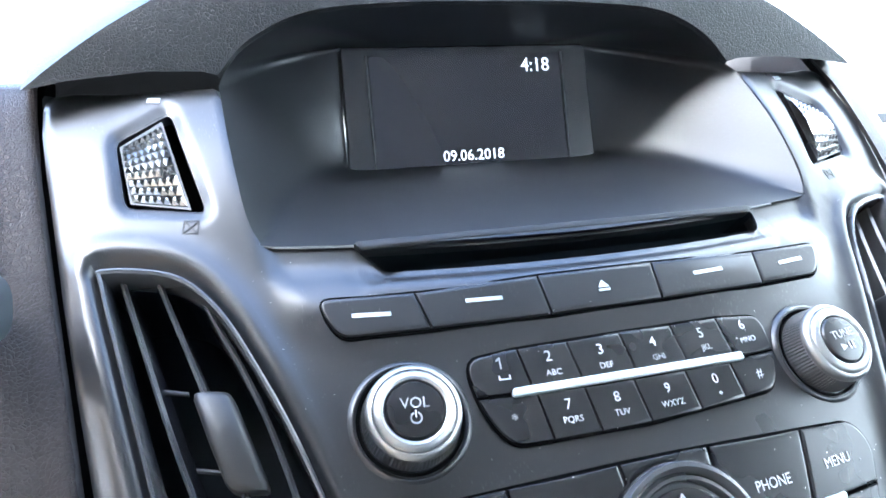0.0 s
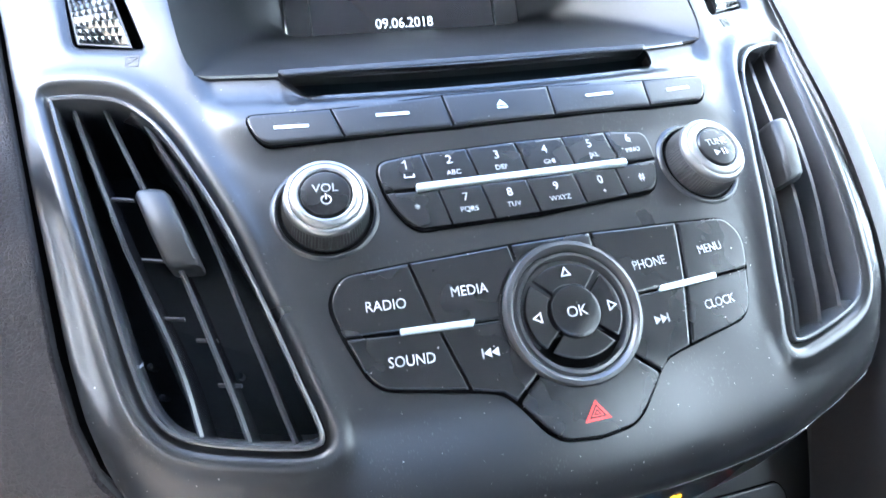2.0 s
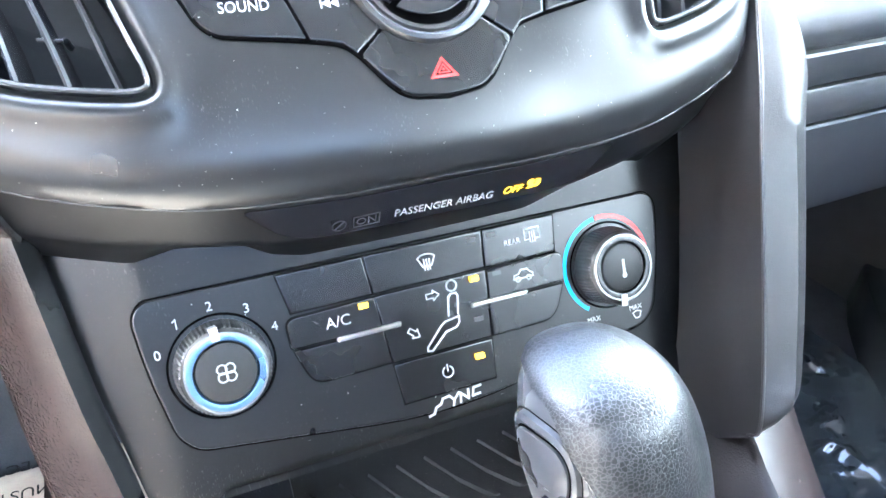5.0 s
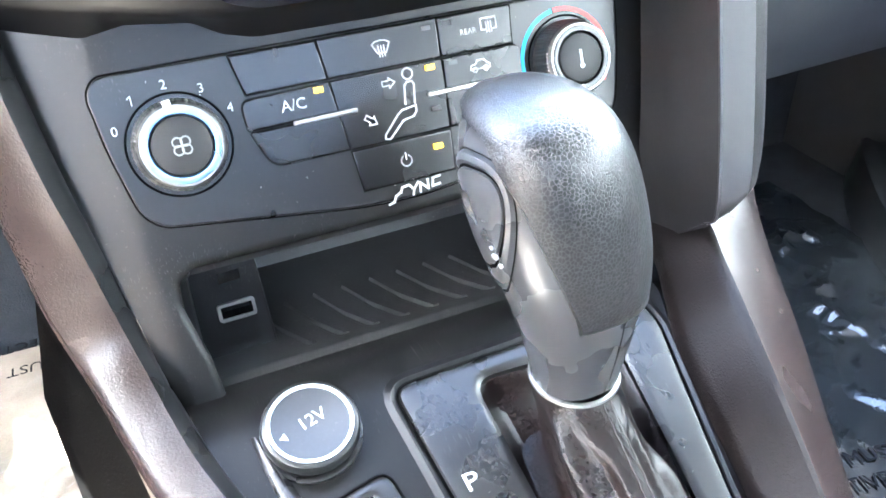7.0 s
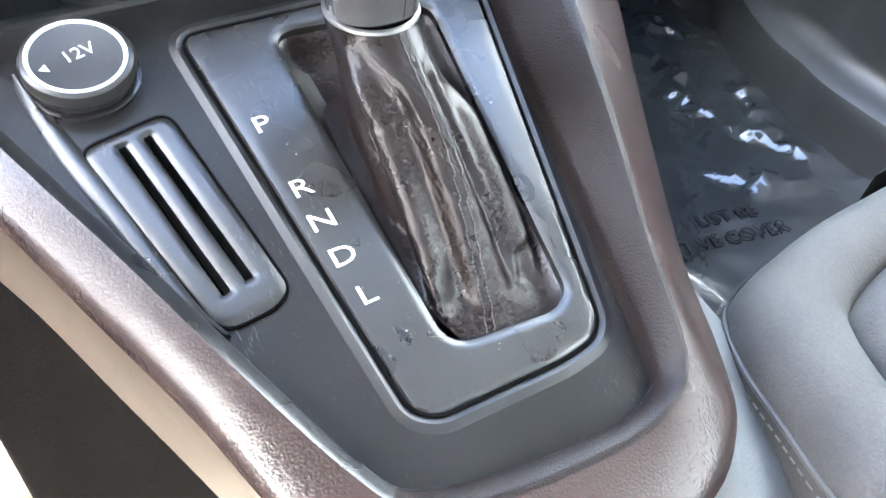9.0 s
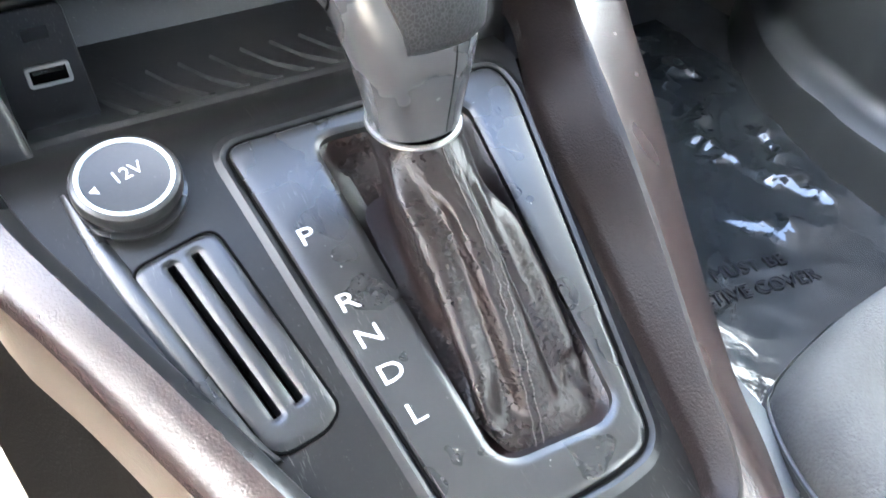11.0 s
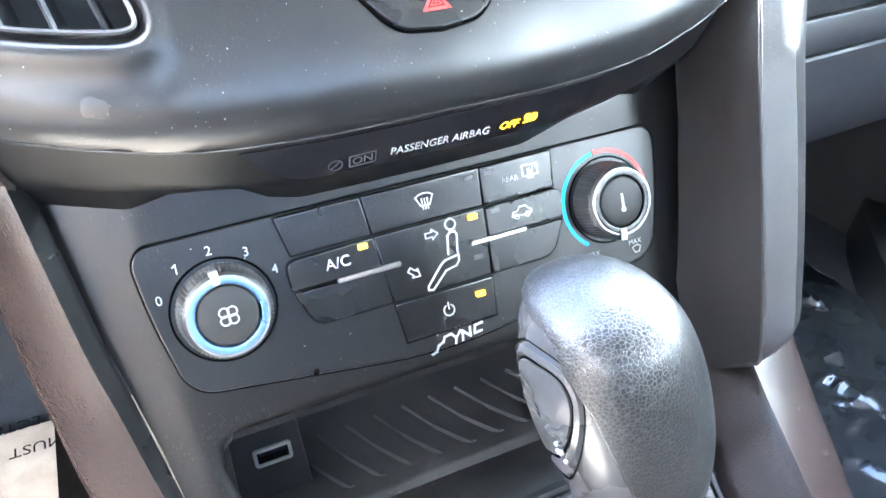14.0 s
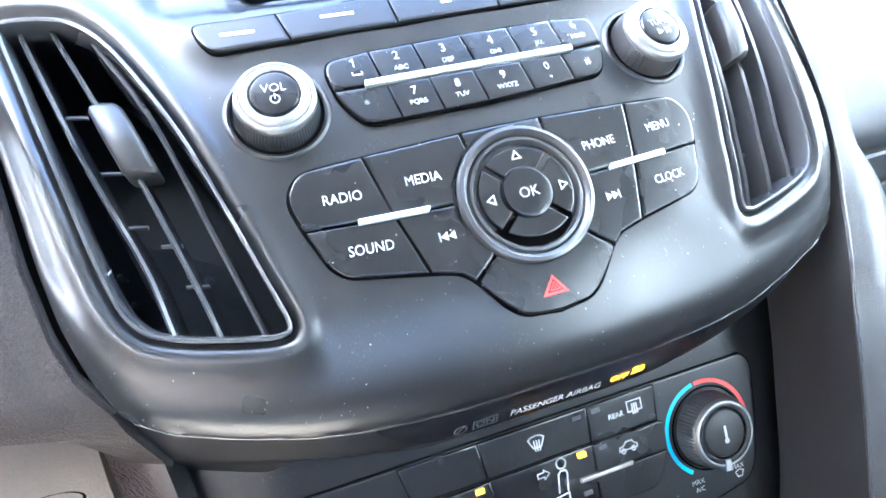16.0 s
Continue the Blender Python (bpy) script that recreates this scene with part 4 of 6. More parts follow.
flat_shape(strokes([[(-3.2, -2), (-3.2, 2.2), (3.2, 2.2), (3.2, -2), (1.6, -2)], [(-3.2, -2), (-1.6, -2)], [(-1, -3), (-1, 0.8)], [(0, -3), (0, 0.8)], [(1, -3), (1, 0.8)]], 0.5), on_climate, 45.5, -252.2, climate, "rear_heater_mark", WHITE, 1.3)
flat_shape(strokes([[(-3.4, 1.6), (-2.0, 2.5), (0, 2.8), (2.0, 2.5), (3.4, 1.6), (1.7, -1.8), (-1.7, -1.8), (-3.4, 1.6)], [(-1, -3), (-1.1, 0.8)], [(0, -3), (0, 0.8)], [(1, -3), (1.1, 0.8)]], 0.5), on_climate, 0.3, -253.6, climate, "windscreen_heater_mark", WHITE, 1.3)
flat_shape(strokes([[(-4, -1.0), (-3.6, 0.5), (-1.8, 0.8), (-0.6, 2.2), (2.0, 2.2), (3.2, 0.8), (4.2, 0.3), (4.2, -1.0), (-4, -1.0)], circle(0.9, 10, -2.2, -1.2) + [(-1.3, -1.2)], circle(0.9, 10, 2.4, -1.2) + [(3.3, -1.2)]], 0.5), on_climate, 38.5, -266.3, climate, "recirculation_mark", WHITE, 2.12)
flat_shape(strokes([circle(2.1, 16, 0, 0, 120, 420), [(0, 0.4), (0, 2.8)]], 0.5), on_climate, 1.2, -293.6, climate, "power_mark", WHITE, 1.7)
for x, z, turn in ((0.2, -265.8, 0), (-9.4, -277.2, -40)):
    flat_shape(strokes([[(-2.4, -0.9), (0.3, -0.9), (0.3, -1.9), (2.6, 0), (0.3, 1.9), (0.3, 0.9), (-2.4, 0.9), (-2.4, -0.9)]], 0.4), on_climate, x, z, climate, "airflow_mark", WHITE, 1.35, turn)
# seat-airflow symbol as plain strokes
flat_shape(strokes([circle(2.0, 16, 8.2, 3.5) + [(10.2, 3.5)], [(5.2, -7.4), (6.2, -0.6), (7.4, 0.6), (9.4, 0.5), (10.0, -0.7), (9.0, -7.4)], [(9.2, -8.4), (3.4, -9.2), (1.4, -10.6), (-4.8, -17.0), (-5.0, -18.4), (-3.2, -18.8), (3.2, -13.0), (7.6, -12.2), (9.0, -10.6), (9.2, -8.4)]], 0.62), on_climate, 0, -267.2, climate, "airflow_symbol", WHITE, 1.38)
flat_shape(strokes([[(-10.5, -3.0), (-8.6, -2.6), (-7.4, -0.6), (-5.2, 0.2), (-4.2, 1.9), (-1.6, 2.1)], [(-1.2, 1.9), (0.2, 0.0), (2.4, 2.1)], [(0.2, 0.0), (-0.4, -1.9)], [(2.6, -1.7), (3.2, 1.7), (6.0, -1.3), (6.4, 2.0)], [(11.6, 2.2), (8.6, 2.0), (7.8, -0.9), (10.8, -0.8)]], 0.85), on_climate, 1.8, -304.4, climate, "badge_mark", WHITE, 1.0, 3)
for s, x, z in (("0", -99.0, -263.5), ("1", -91.3, -255.2), ("2", -79.6, -252.0), ("3", -67.5, -255.2), ("4", -59.2, -263.0)):
    lettering(s, on_climate, x, z, 3.2, climate, WHITE, 0.95)
for s, x, z in (("MAX", 68.0, -289.8), ("A/C", 68.6, -292.8), ("MAX", 88.5, -289.4)):
    lettering(s, on_climate, x, z, 2.0, climate, WHITE, 0.95)
flat_shape(strokes([[(-2, 1), (0, 1.8), (2, 1), (1, -1.2), (-1, -1.2), (-2, 1)]], 0.4), on_climate, 89, -292.6, climate, "windscreen_heater_mark", WHITE, 0.95)


def climate_knob(x, z, r, fan):
    m = tangent(on_climate, x, z)
    bm = bmesh.new()
    lathe(bm, m, [(r + 2.0, 0.3), (r + 2.0, 1.0), (r + 1.4, 1.1), (r + 0.4, -0.5)], 64)
    part("knob_seat", bm, GAP, climate)
    bm = bmesh.new()
    lathe(bm, m, [(r - 0.2, 0), (r, 1), (r - 0.5, 7.0), (r - 1.2, 9.6), (r - 1.8, 10.2)], 128, ((1, 2, 3), 0.3))
    knob = part("knob", bm, KNURL, climate, "ribbed black rotary knob with a bright ring")
    bm = bmesh.new()
    lathe(bm, m, [(r - 1.6, 9.4), (r - 1.9, 11.0), (r - 2.6, 11.8), (r - 3.4, 11.8)], 72)
    part("bright_ring", bm, RINGS, knob, "bright chrome ring", True)
    bm = bmesh.new()
    lathe(bm, m, [(r - 3.3, 11.8), (r - 3.9, 11.9), (r - 5.3, 11.75), (r - 5.7, 11.2), (r - 5.8, 10.0)], 72)
    part("tinted_ring", bm, BLUECH if fan else KEY, knob, "blue-grey reflective ring" if fan else "black ring", True)
    bm = bmesh.new()
    lathe(bm, m, [(r - 5.8, 9), (r - 5.9, 10.8), (r - 6.4, 11.4), (r - 7.8, 11.7), (0.0, 11.8)], 48)
    part("cap", bm, TABM, knob, "", True)

    def face(u, v, h=0.0):
        return m @ Vector((u / 1000, v / 1000, (11.8 + h) / 1000))

    if fan:
        petals = []
        for k in range(4):
            a = radians(45 + 90 * k)
            petals.append(circle(1.55, 14, 1.9 * math.cos(a), 1.9 * math.sin(a)) + [(1.9 * math.cos(a) + 1.55, 1.9 * math.sin(a))])
        flat_shape(strokes(petals, 0.5), face, 0, 0, knob, "fan_mark", WHITE, 0.2)
    else:
        flat_shape([[(-0.6, -3.0), (0.6, -3.0), (0.5, 3.2), (-0.5, 3.2)], circle(1.1, 12, 0, -3.0)], face, 0, 0, knob, "thermometer_mark", WHITE, 0.2)
    ang = radians(96 if fan else 262)
    bm = bmesh.new()
    c, s = math.cos(ang), math.sin(ang)
    pts = [(r - 5.0, -1.2), (r - 0.6, -1.4), (r - 0.6, 1.4), (r - 5.0, 1.2)]
    loft(bm, [[m @ Vector(((u * c - v * s) / 1000, (u * s + v * c) / 1000, h / 1000)) for u, v in pts] for h in (8, 12.4)], True, True, True)
    part("pointer", bm, WHITE if fan else RINGS, knob, "white pointer" if fan else "grey pointer")


climate_knob(-79.1, -271.6, 16.0, True)
climate_knob(78.2, -270.6, 15.6, False)


def arc_band(r0, r1, a0, a1):
    return circle(r1, 30, 0, 0, a0, a1) + circle(r0, 30, 0, 0, a0, a1)[::-1]


flat_shape([arc_band(18.6, 20.2, 100, 236)], on_climate, 77.6, -270.2, climate, "cold_band", BLUE, 1.0)
flat_shape([arc_band(18.6, 20.2, -36, 97)], on_climate, 77.6, -270.2, climate, "warm_band", RED, 1.0)

# ---- overhang under the stack, with the airbag lamp ----
lip = [OUTER_HALF[0]] + [p for p in left if p[1] < -184]
lip = [(-x, z) for x, z in reversed(lip[1:])] + lip
lip = sorted(lip)


def lower_z(x):
    a = abs(x)
    pts = ((0, -243.6), (45, -243.2), (56, -240.5), (66, -235), (88, -232.5), (102, -235), (127, -228), (150, -222))
    for (x0, z0), (x1, z1) in zip(pts, pts[1:]):
        if a <= x1:
            return z0 + (z1 - z0) * (a - x0) / (x1 - x0)
    return -222


def over_section(x):
    """The overhang's section: a steep face under the stack's lower edge, then the underside back to the front."""
    zl = float(np.interp(x, [q[0] for q in lip], [q[1] for q in lip]))
    a = on_stack(x, zl + 1.2, -8.0)
    b = on_front(x * 0.985, lower_z(x), -1.5)
    face = min(21.0, (b - a).length * 550)
    c = a + Vector((0, 0.40, -0.917)) * (face / 1000)
    return a, c, b, face


def on_over(x, v, h=0.0):
    """v mm down from the stack's lower edge."""
    a, c, b, face = over_section(x)
    if v <= face:
        d = (c - a).normalized()
        p = a + d * (v / 1000)
    else:
        d = (b - c).normalized()
        p = c + d * ((v - face) / 1000)
    n = Vector((0, d.z, -d.y)).normalized()
    n = n if n.y < 0 else -n
    return p + n * (h / 1000)


def over_len(x):
    _, c, b, face = over_section(x)
    return face + (b - c).length * 1000


bm = bmesh.new()
xs = np.linspace(lip[0][0] + 0.5, lip[-1][0] - 0.5, 90)
loft(bm, [[on_over(x, over_section(x)[3] * t) for x in xs] for t in (0, 0.3, 0.6, 0.85, 0.96)] + [[on_over(x, over_section(x)[3] * (1 - t) + over_len(x) * t) for x in xs] for t in (0.06, 0.3, 0.6, 1.0)], False)
overhang = part("overhang", bm, OVERM, center_stack, "smooth black underside of the stack", True)


# thin lip along the fascia's lower edge, paler to draw its highlight
bm = bmesh.new()
edge_ = []
for x, z in resample(sorted(lip), 3, False)[2:-2]:
    h_ = height_at(x, z)
    edge_.append([on_stack(x, z + 0.5 * math.sin(a) + 0.1, h_ + 0.55 * math.cos(a) - 0.2) for a in np.linspace(0, 2 * math.pi, 9)[:-1]])
loft(bm, edge_)
part("edge_highlight", bm, RINGM, center_stack, "thin paler lip drawing the highlight on the fascia's edge", True)


def over_text(x, v, h=0.0):
    return on_over(x, -v, h)


tongue = resample(rounded([(-68, -4), (70, -4), (60, -18), (50, -20.4), (-46, -20.4), (-56, -17)], [3, 3, 4, 4, 4, 4]), 3)
part("lamp_band", sheet(tongue, [], over_text, lambda p: 0.5 + 0 * p[:, 0], 5, 0.6), GLOSS, overhang, "gloss black lamp strip", True)
LZ = -15.6
lettering("PASSENGER AIRBAG", over_text, 0.8, LZ, 3.4, overhang, WHITE, 0.7, wide=0.83, name="lamp_lettering")
lettering("OFF", over_text, 27.4, LZ + 0.3, 3.5, overhang, AMBER, 0.7, name="lamp_lettering", italic=0.15, wide=0.85)
flat_shape([circle(1.5, 10, -1.2, 1.2), [(-2.6, -1.8), (2.2, -1.2), (2.8, 0.6), (-1.6, -0.4)], [(0.4, 0.6), (2.6, 0.2), (2.4, 2.2), (0.6, 2.4)]], over_text, 36.0, LZ + 0.8, overhang, "airbag_lamp", AMBER, 0.75)
lettering("ON", over_text, -27.5, LZ, 3.2, overhang, GREYP, 0.7, name="lamp_lettering")
flat_shape(strokes([[(-4.4, -2.4), (4.4, -2.4), (4.4, 2.4), (-4.4, 2.4), (-4.4, -2.4)], circle(2.3, 14, -9.2, 0) + [(-6.9, 0)], [(-10.8, -1.6), (-7.6, 1.6)]], 0.4), over_text, -27.5, LZ, overhang, "airbag_lamp", GREYP, 0.75)


# ---- lower console ----
console = thing("center_console", "black plastic gear console with textured side rails", "centre console")


def on_top(x, y, h=0.0):
    d = max(0.0, y - 46)
    return on_gear(x, y, h - d * d * 0.0105)


TOP = spline([(-101, 48), (-97, 39), (-82, 1), (-68, -32), (-51, -75), (-36, -110), (-26, -122), (-2, -127.5), (32, -129.5), (49, -125.5), (56, -118), (63, -88), (73, -40), (85, 17), (97, 52)], 4) + [(101, 78), (-103, 78)]
OPEN = rounded([(1.2, 40), (64, 37.5), (46.5, -86), (39, -90.5), (2.5, -88.5)], [9, 8, 9, 4, 9])
INSERT = rounded([(-72.5, 11.8), (-43, 18), (-31.5, -54), (-38, -58.5), (-54.5, -60.5)], [6, 6, 6, 3, 7])
part("console_top", sheet(inset(TOP, 0.8), [inset(OPEN, -4), inset(INSERT, 0.5)], on_top, lambda p: 0 * p[:, 0], 6, 6), TOPM, console, "fine-grained black console top", True)

PLATE = rounded([(-29.5, 47.5), (30, 48.5), (84, 51), (86, 38), (50.5, -98), (45, -103), (32, -105), (-10, -105), (-16.5, -100.5)], [8, 0, 8, 10, 8, 4, 4, 8, 8])
part("plate_joint", sheet(inset(PLATE, -5.6), [inset(OPEN, -2)], on_gear, lambda p: 1.2 * np.exp(-((distances(p, PLATE) - 2.7) / 1.7) ** 2) - 0.2, 8, 2, 1.2), OVERM, console, "", True)
part("plate_gap", sheet(inset(PLATE, -0.55), [inset(PLATE, 0.3)], on_gear, lambda p: 1.05 + 0 * p[:, 0], 8, 2, 1.5), GAP, console)
part("gear_plate", sheet(PLATE, [OPEN], on_gear, lambda p: 1.6 - 1.5 * np.exp(-((distances(p, PLATE) / 0.9) ** 2)) - 1.0 * np.exp(-((distances(p, OPEN) / 1.2) ** 2)), 6, 7, 1.5), SATIN, console, "satin black gear selector plate", True)
for s, x, y in (("P", -17.2, 3.2), ("R", -15.3, -23.7), ("N", -14.1, -36.9), ("D", -13.3, -50.2), ("L", -12.4, -64.3)):
    lettering(s, on_gear, x, y, 6.4, console, WHITE, 1.75, name="gear_letter", wide=1.28, turn=3)

# card-slot insert
SLOT_A = rounded([(-61.5, 8.8), (-58.8, 9.4), (-47.4, -48.6), (-50.3, -49.4)], 0.8)
SLOT_B = rounded([(-53.3, 10.6), (-50.6, 11.2), (-39.8, -46.6), (-42.7, -47.4)], 0.8)
part("insert_joint", sheet(inset(INSERT, -0.5), [inset(INSERT, 0.35)], on_gear, lambda p: 0.85 + 0 * p[:, 0], 8, 2, 1.5), GAP, console)
card_holder = part("card_holder", sheet(INSERT, [SLOT_A, SLOT_B], on_gear, lambda p: 1.2 - 0.9 * np.exp(-((distances(p, INSERT) / 1.0) ** 2)) - 0.8 * np.exp(-((np.minimum(distances(p, SLOT_A), distances(p, SLOT_B)) / 0.9) ** 2)), 5, 9, 1.2), PANEL, console, "black card holder with two slots", True)
bm = bmesh.new()
for sl in (SLOT_A, SLOT_B):
    loft(bm, [[on_gear(x, y, h) for x, y in inset(sl, -0.3)] for h in (0.6, -10)], True, False, True)
part("slot_lining", bm, GAP, card_holder)
# raised lip around the insert and socket, and the groove beside it
ridge = spline([(-82, 46), (-79, 30), (-73.5, 6), (-66, -25), (-60, -48), (-54, -61)], 8)
bm = bmesh.new()
rows = []
for i, (x, y) in enumerate(ridge):
    w = 1.0 + 1.4 * math.sin(math.pi * i / (len(ridge) - 1))
    rows.append([on_gear(x + dx * w, y - dx * 0.3 * w, h) for dx, h in ((-2, -0.5), (-1.1, 1.2), (0, 1.8), (1.1, 1.2), (2, -0.5))])
loft(bm, rows, False)
part("ridge", bm, SATIN, console, "", True)

# 12 volt socket cover
socket = thing("power_socket_cover", "round grey-black 12 volt socket cap with a silver ring", "power socket")
m = tangent(on_gear, -63.1, 40.2)
bm = bmesh.new()
lathe(bm, m, [(17.8, -2), (17.8, 1.2), (16.6, 1.6), (15.5, 1.5), (15.0, 4.0), (16.6, 5.0)], 64)
part("collar", bm, KEY, socket, "", True)
bm = bmesh.new()
lathe(bm, m, [(16.0, 4.4), (17.0, 5.4), (17.0, 7.6), (16.4, 9.2), (15.4, 9.8), (14.6, 9.8), (13.6, 9.6), (0.0, 9.5)], 72)
cap = part("cap", bm, CAPM, socket, "dark satin metallic cap", True)
bm = bmesh.new()
lathe(bm, m, [(14.9, 9.5), (14.8, 10.05), (13.6, 9.95), (13.4, 9.4)], 72)
part("silver_ring", bm, SILVER, cap, "printed silver ring", True)


def on_cap(u, v, h=0.0):
    return m @ Vector((u / 1000, v / 1000, (9.6 + h) / 1000))


lettering("12V", on_cap, 0.8, 1.2, 4.6, cap, WHITE, 0.12, turn=14)
flat_shape([[(-11.4, -2.6), (-8.6, -3.8), (-9.4, -0.8)]], on_cap, 0, 0, cap, "hinge_mark", WHITE, 0.14)

# ---- tray under the climate panel ----
bm = bmesh.new()
rows = []
for y, zf, k in ((70, -361, 1.0), (78, -360.5, 0.99), (82, -362, 0.98), (96, -370, 0.97), (112, -374, 0.96), (150, -377, 0.95), (166, -374, 0.94), (172, -362, 0.93), (172, -318, 0.93)):
    rows.append([VC(x * k, y, zf) for x in np.linspace(-90, 90, 31)])
loft(bm, rows, False)
tray = thing("storage_tray", "dark ribbed rubber-lined storage tray under the climate panel", "storage tray")
part("tray_floor", bm, RUBBER, tray, "dusty black tray floor", True)
bm = bmesh.new()
rows = []
for y, x, zt, zb in ((84, 93, -313, -364), (96, 90, -314, -372), (120, 88, -316, -378), (174, 85, -318, -380)):
    rows.append([VC(-x, y, zb), VC(-x, y, -340), VC(-x + 1, y, zt - 4), VC(-x + 5, y, zt), VC(x - 5, y, zt), VC(x - 1, y, zt - 4), VC(x, y, -340), VC(x, y, zb)])
loft(bm, rows, False)
part("tray_wall", bm, PANEL, tray, "", False)
for k in range(9):
    x = -46 + k * 14
    bm = bmesh.new()
    rows = []
    for t in np.linspace(0, 1, 8):
        y = 92 + 42 * t
        zf = -368 - 6.5 * min(1, (y - 90) / 24) - (y - 112) * 0.06 * (y > 112)
        rows.append([VC(x + dx - 16 * t, y, zf + h) for dx, h in ((-2.0, -0.6), (-1.0, 1.6), (1.0, 1.6), (2.0, -0.6))])
    loft(bm, rows, True, True, True)
    part("rib", bm, RUBBER, tray)
# usb port
usb = thing("usb_port", "black housing with a single metal USB socket in the tray", "usb port")


def on_usb(u, v, h=0.0):
    return VC(u + 0.10 * h, 113 + (v + 352) * 0.25 - 0.96 * h, v + 0.2 * h)


bm = raised(rounded([(-97, -378), (-58.5, -378), (-60.5, -330), (-95, -330)], [1, 1, 3, 3]), on_usb, -40, 0.5, 1.0)
part("housing", bm, PANEL, usb, "", False)
shell_o = rounded([(-80.2, -358.4), (-64.6, -358.4), (-64.6, -350.6), (-80.2, -350.6)], 1.6)
bm = bmesh.new()
loft(bm, [[on_usb(*p, 0) for p in inset(shell_o, -0.3)], [on_usb(*p, 1.6) for p in shell_o], [on_usb(*p, 1.6) for p in inset(shell_o, 1.2)], [on_usb(*p, -6) for p in inset(shell_o, 1.3)]], True, False, False)
part("metal_shell", bm, CHROME, usb, "bright metal socket rim")
part("socket_inside", raised(inset(shell_o, 0.9), on_usb, 0, 0.65, 0.05), GAP, usb)
part("contact_tongue", raised([(-78, -353.8), (-67, -353.8), (-67, -352.4), (-78, -352.4)], on_usb, 0.3, 1.2, 0.1), KEY, usb)
flat_shape([[(-4.5, -2.2), (4.5, -2.2), (4.5, 2.2), (-4.5, 2.2)]], on_usb, -72.5, -339.5, usb, "label_plate", KEY, 1.0)

# ---- rails round the console ----
RIGHT = [
    ((110, 100, -344), (128, 92, -332), (174, 94, -326)), ((106, 70, -345), (124, 62, -332), (166, 74, -344)), ((95.5, 43.5, -352), (115, 37.5, -336.5), (150, 42, -353)), ((85, 17, -359), (106, 13, -341), (136, 10, -362)), ((73, -40, -375), (89, -42, -359), (111, -42, -377)),
    ((63, -88, -388), (72, -90, -376), (88, -93, -391)), ((56, -118, -396), (63.5, -119.5, -388), (78, -124, -399)), ((49, -125.5, -398.5), (55.5, -130.5, -393.5), (68, -143, -404)),
    ((32, -129.5, -399), (34.5, -136.5, -396), (43, -157, -406)), ((-2, -127.5, -398), (-3, -135, -395), (-6, -159, -405)), ((-26, -122, -396.5), (-30, -128.5, -392.5), (-40, -145, -401)),
]
LEFT = [
    ((-36, -110, -394), (-41.5, -112, -389.5), (-56, -116.5, -396)), ((-51, -75, -384), (-57, -77, -379), (-68, -81.5, -386.5)), ((-68, -32, -373), (-74, -34, -368), (-85, -39, -375.5)),
    ((-82, 1, -364), (-88, -1, -359), (-98.5, -6, -365.5)), ((-97, 39, -353.5), (-103, 37, -349), (-116, 33, -355)),
]
UPPER_L = [((-107.5, 76, -338), (-112, 70, -333), (-128.5, 72, -337)), ((-112.5, 88, -312), (-117, 81, -310), (-136, 88, -314)), ((-116.3, 96, -290), (-121, 88, -288), (-139, 97, -292)), ((-120, 104, -271), (-125, 96, -270), (-142, 105, -273)), ((-126.5, 122, -228), (-131, 113, -228), (-146, 122, -230)), ((-131, 134, -200), (-135, 126, -200), (-150, 134, -202))]
ST = [[VG(*p) for p in s] for s in RIGHT + LEFT] + [[VC(*p) for p in s] for s in UPPER_L]
cols = [[Vector(p) * 1000 for p in spline([s[k] for s in ST], 6)] for k in range(3)]
edge_rows, wall_rows = [], []
for a, c, o in zip(*cols):
    d = Vector((o.x - a.x, o.y - a.y, 0)).normalized()
    up = Vector((0, 0, 1))
    lft = a.x < 0
    e = (a - up * 6 - d * 1.5, a, a.lerp(c, 0.12) + up * 0.3, a.lerp(c, 0.5) + up * 0.3, a.lerp(c, 0.80) + up * 0.1, a.lerp(c, 0.92) - up * 0.15, c.lerp(o, 0.04) - up * 0.7, c.lerp(o, 0.16) - up * 0.15, c.lerp(o, 0.45) + up * 0.6, c.lerp(o, 0.8) + up * 0.3, o, o + d * 1.5 - up * 3)
    edge_rows.append([p / 1000 for p in e])
    w = (o + d * 0.4 - up * 2.2, o + d * 1.5 - up * 10, o + d * 1 - up * 42, o + d * 0.6 - up * 44.5, o - d * 1.4 - up * 46, o - d * 6 - up * 47)
    if not lft:
        s_ = min(1.0, max(0.0, (-30 - o.y) / 60))
        w = (o + d * 0.8 - up * 2.5, o + d * 3 - up * 10, o + d * (4 + 4 * s_) - up * 24, o + d * (5 + 9 * s_) - up * 36, o + d * (6 + 34 * s_) - up * 58, o + d * (8 + 36 * s_) - up * 280)
    k = min(1.0, max(0.0, (a.z / 1 - FLOOR * 1000 + 352) / 22)) if lft else 0.0
    fwd = Vector((-0.12, 1, -0.1))
    w2 = (o + d * 0.8 - up * 0.5, o + fwd * 8, o + fwd * 24, o + fwd * 40, o + fwd * 90, o + fwd * 160)
    w = [p.lerp(q, k) for p, q in zip(w, w2)]
    wall_rows.append([p / 1000 for p in w])
turn_ = next(i for i, r in enumerate(edge_rows) if r[1].x < -0.03)
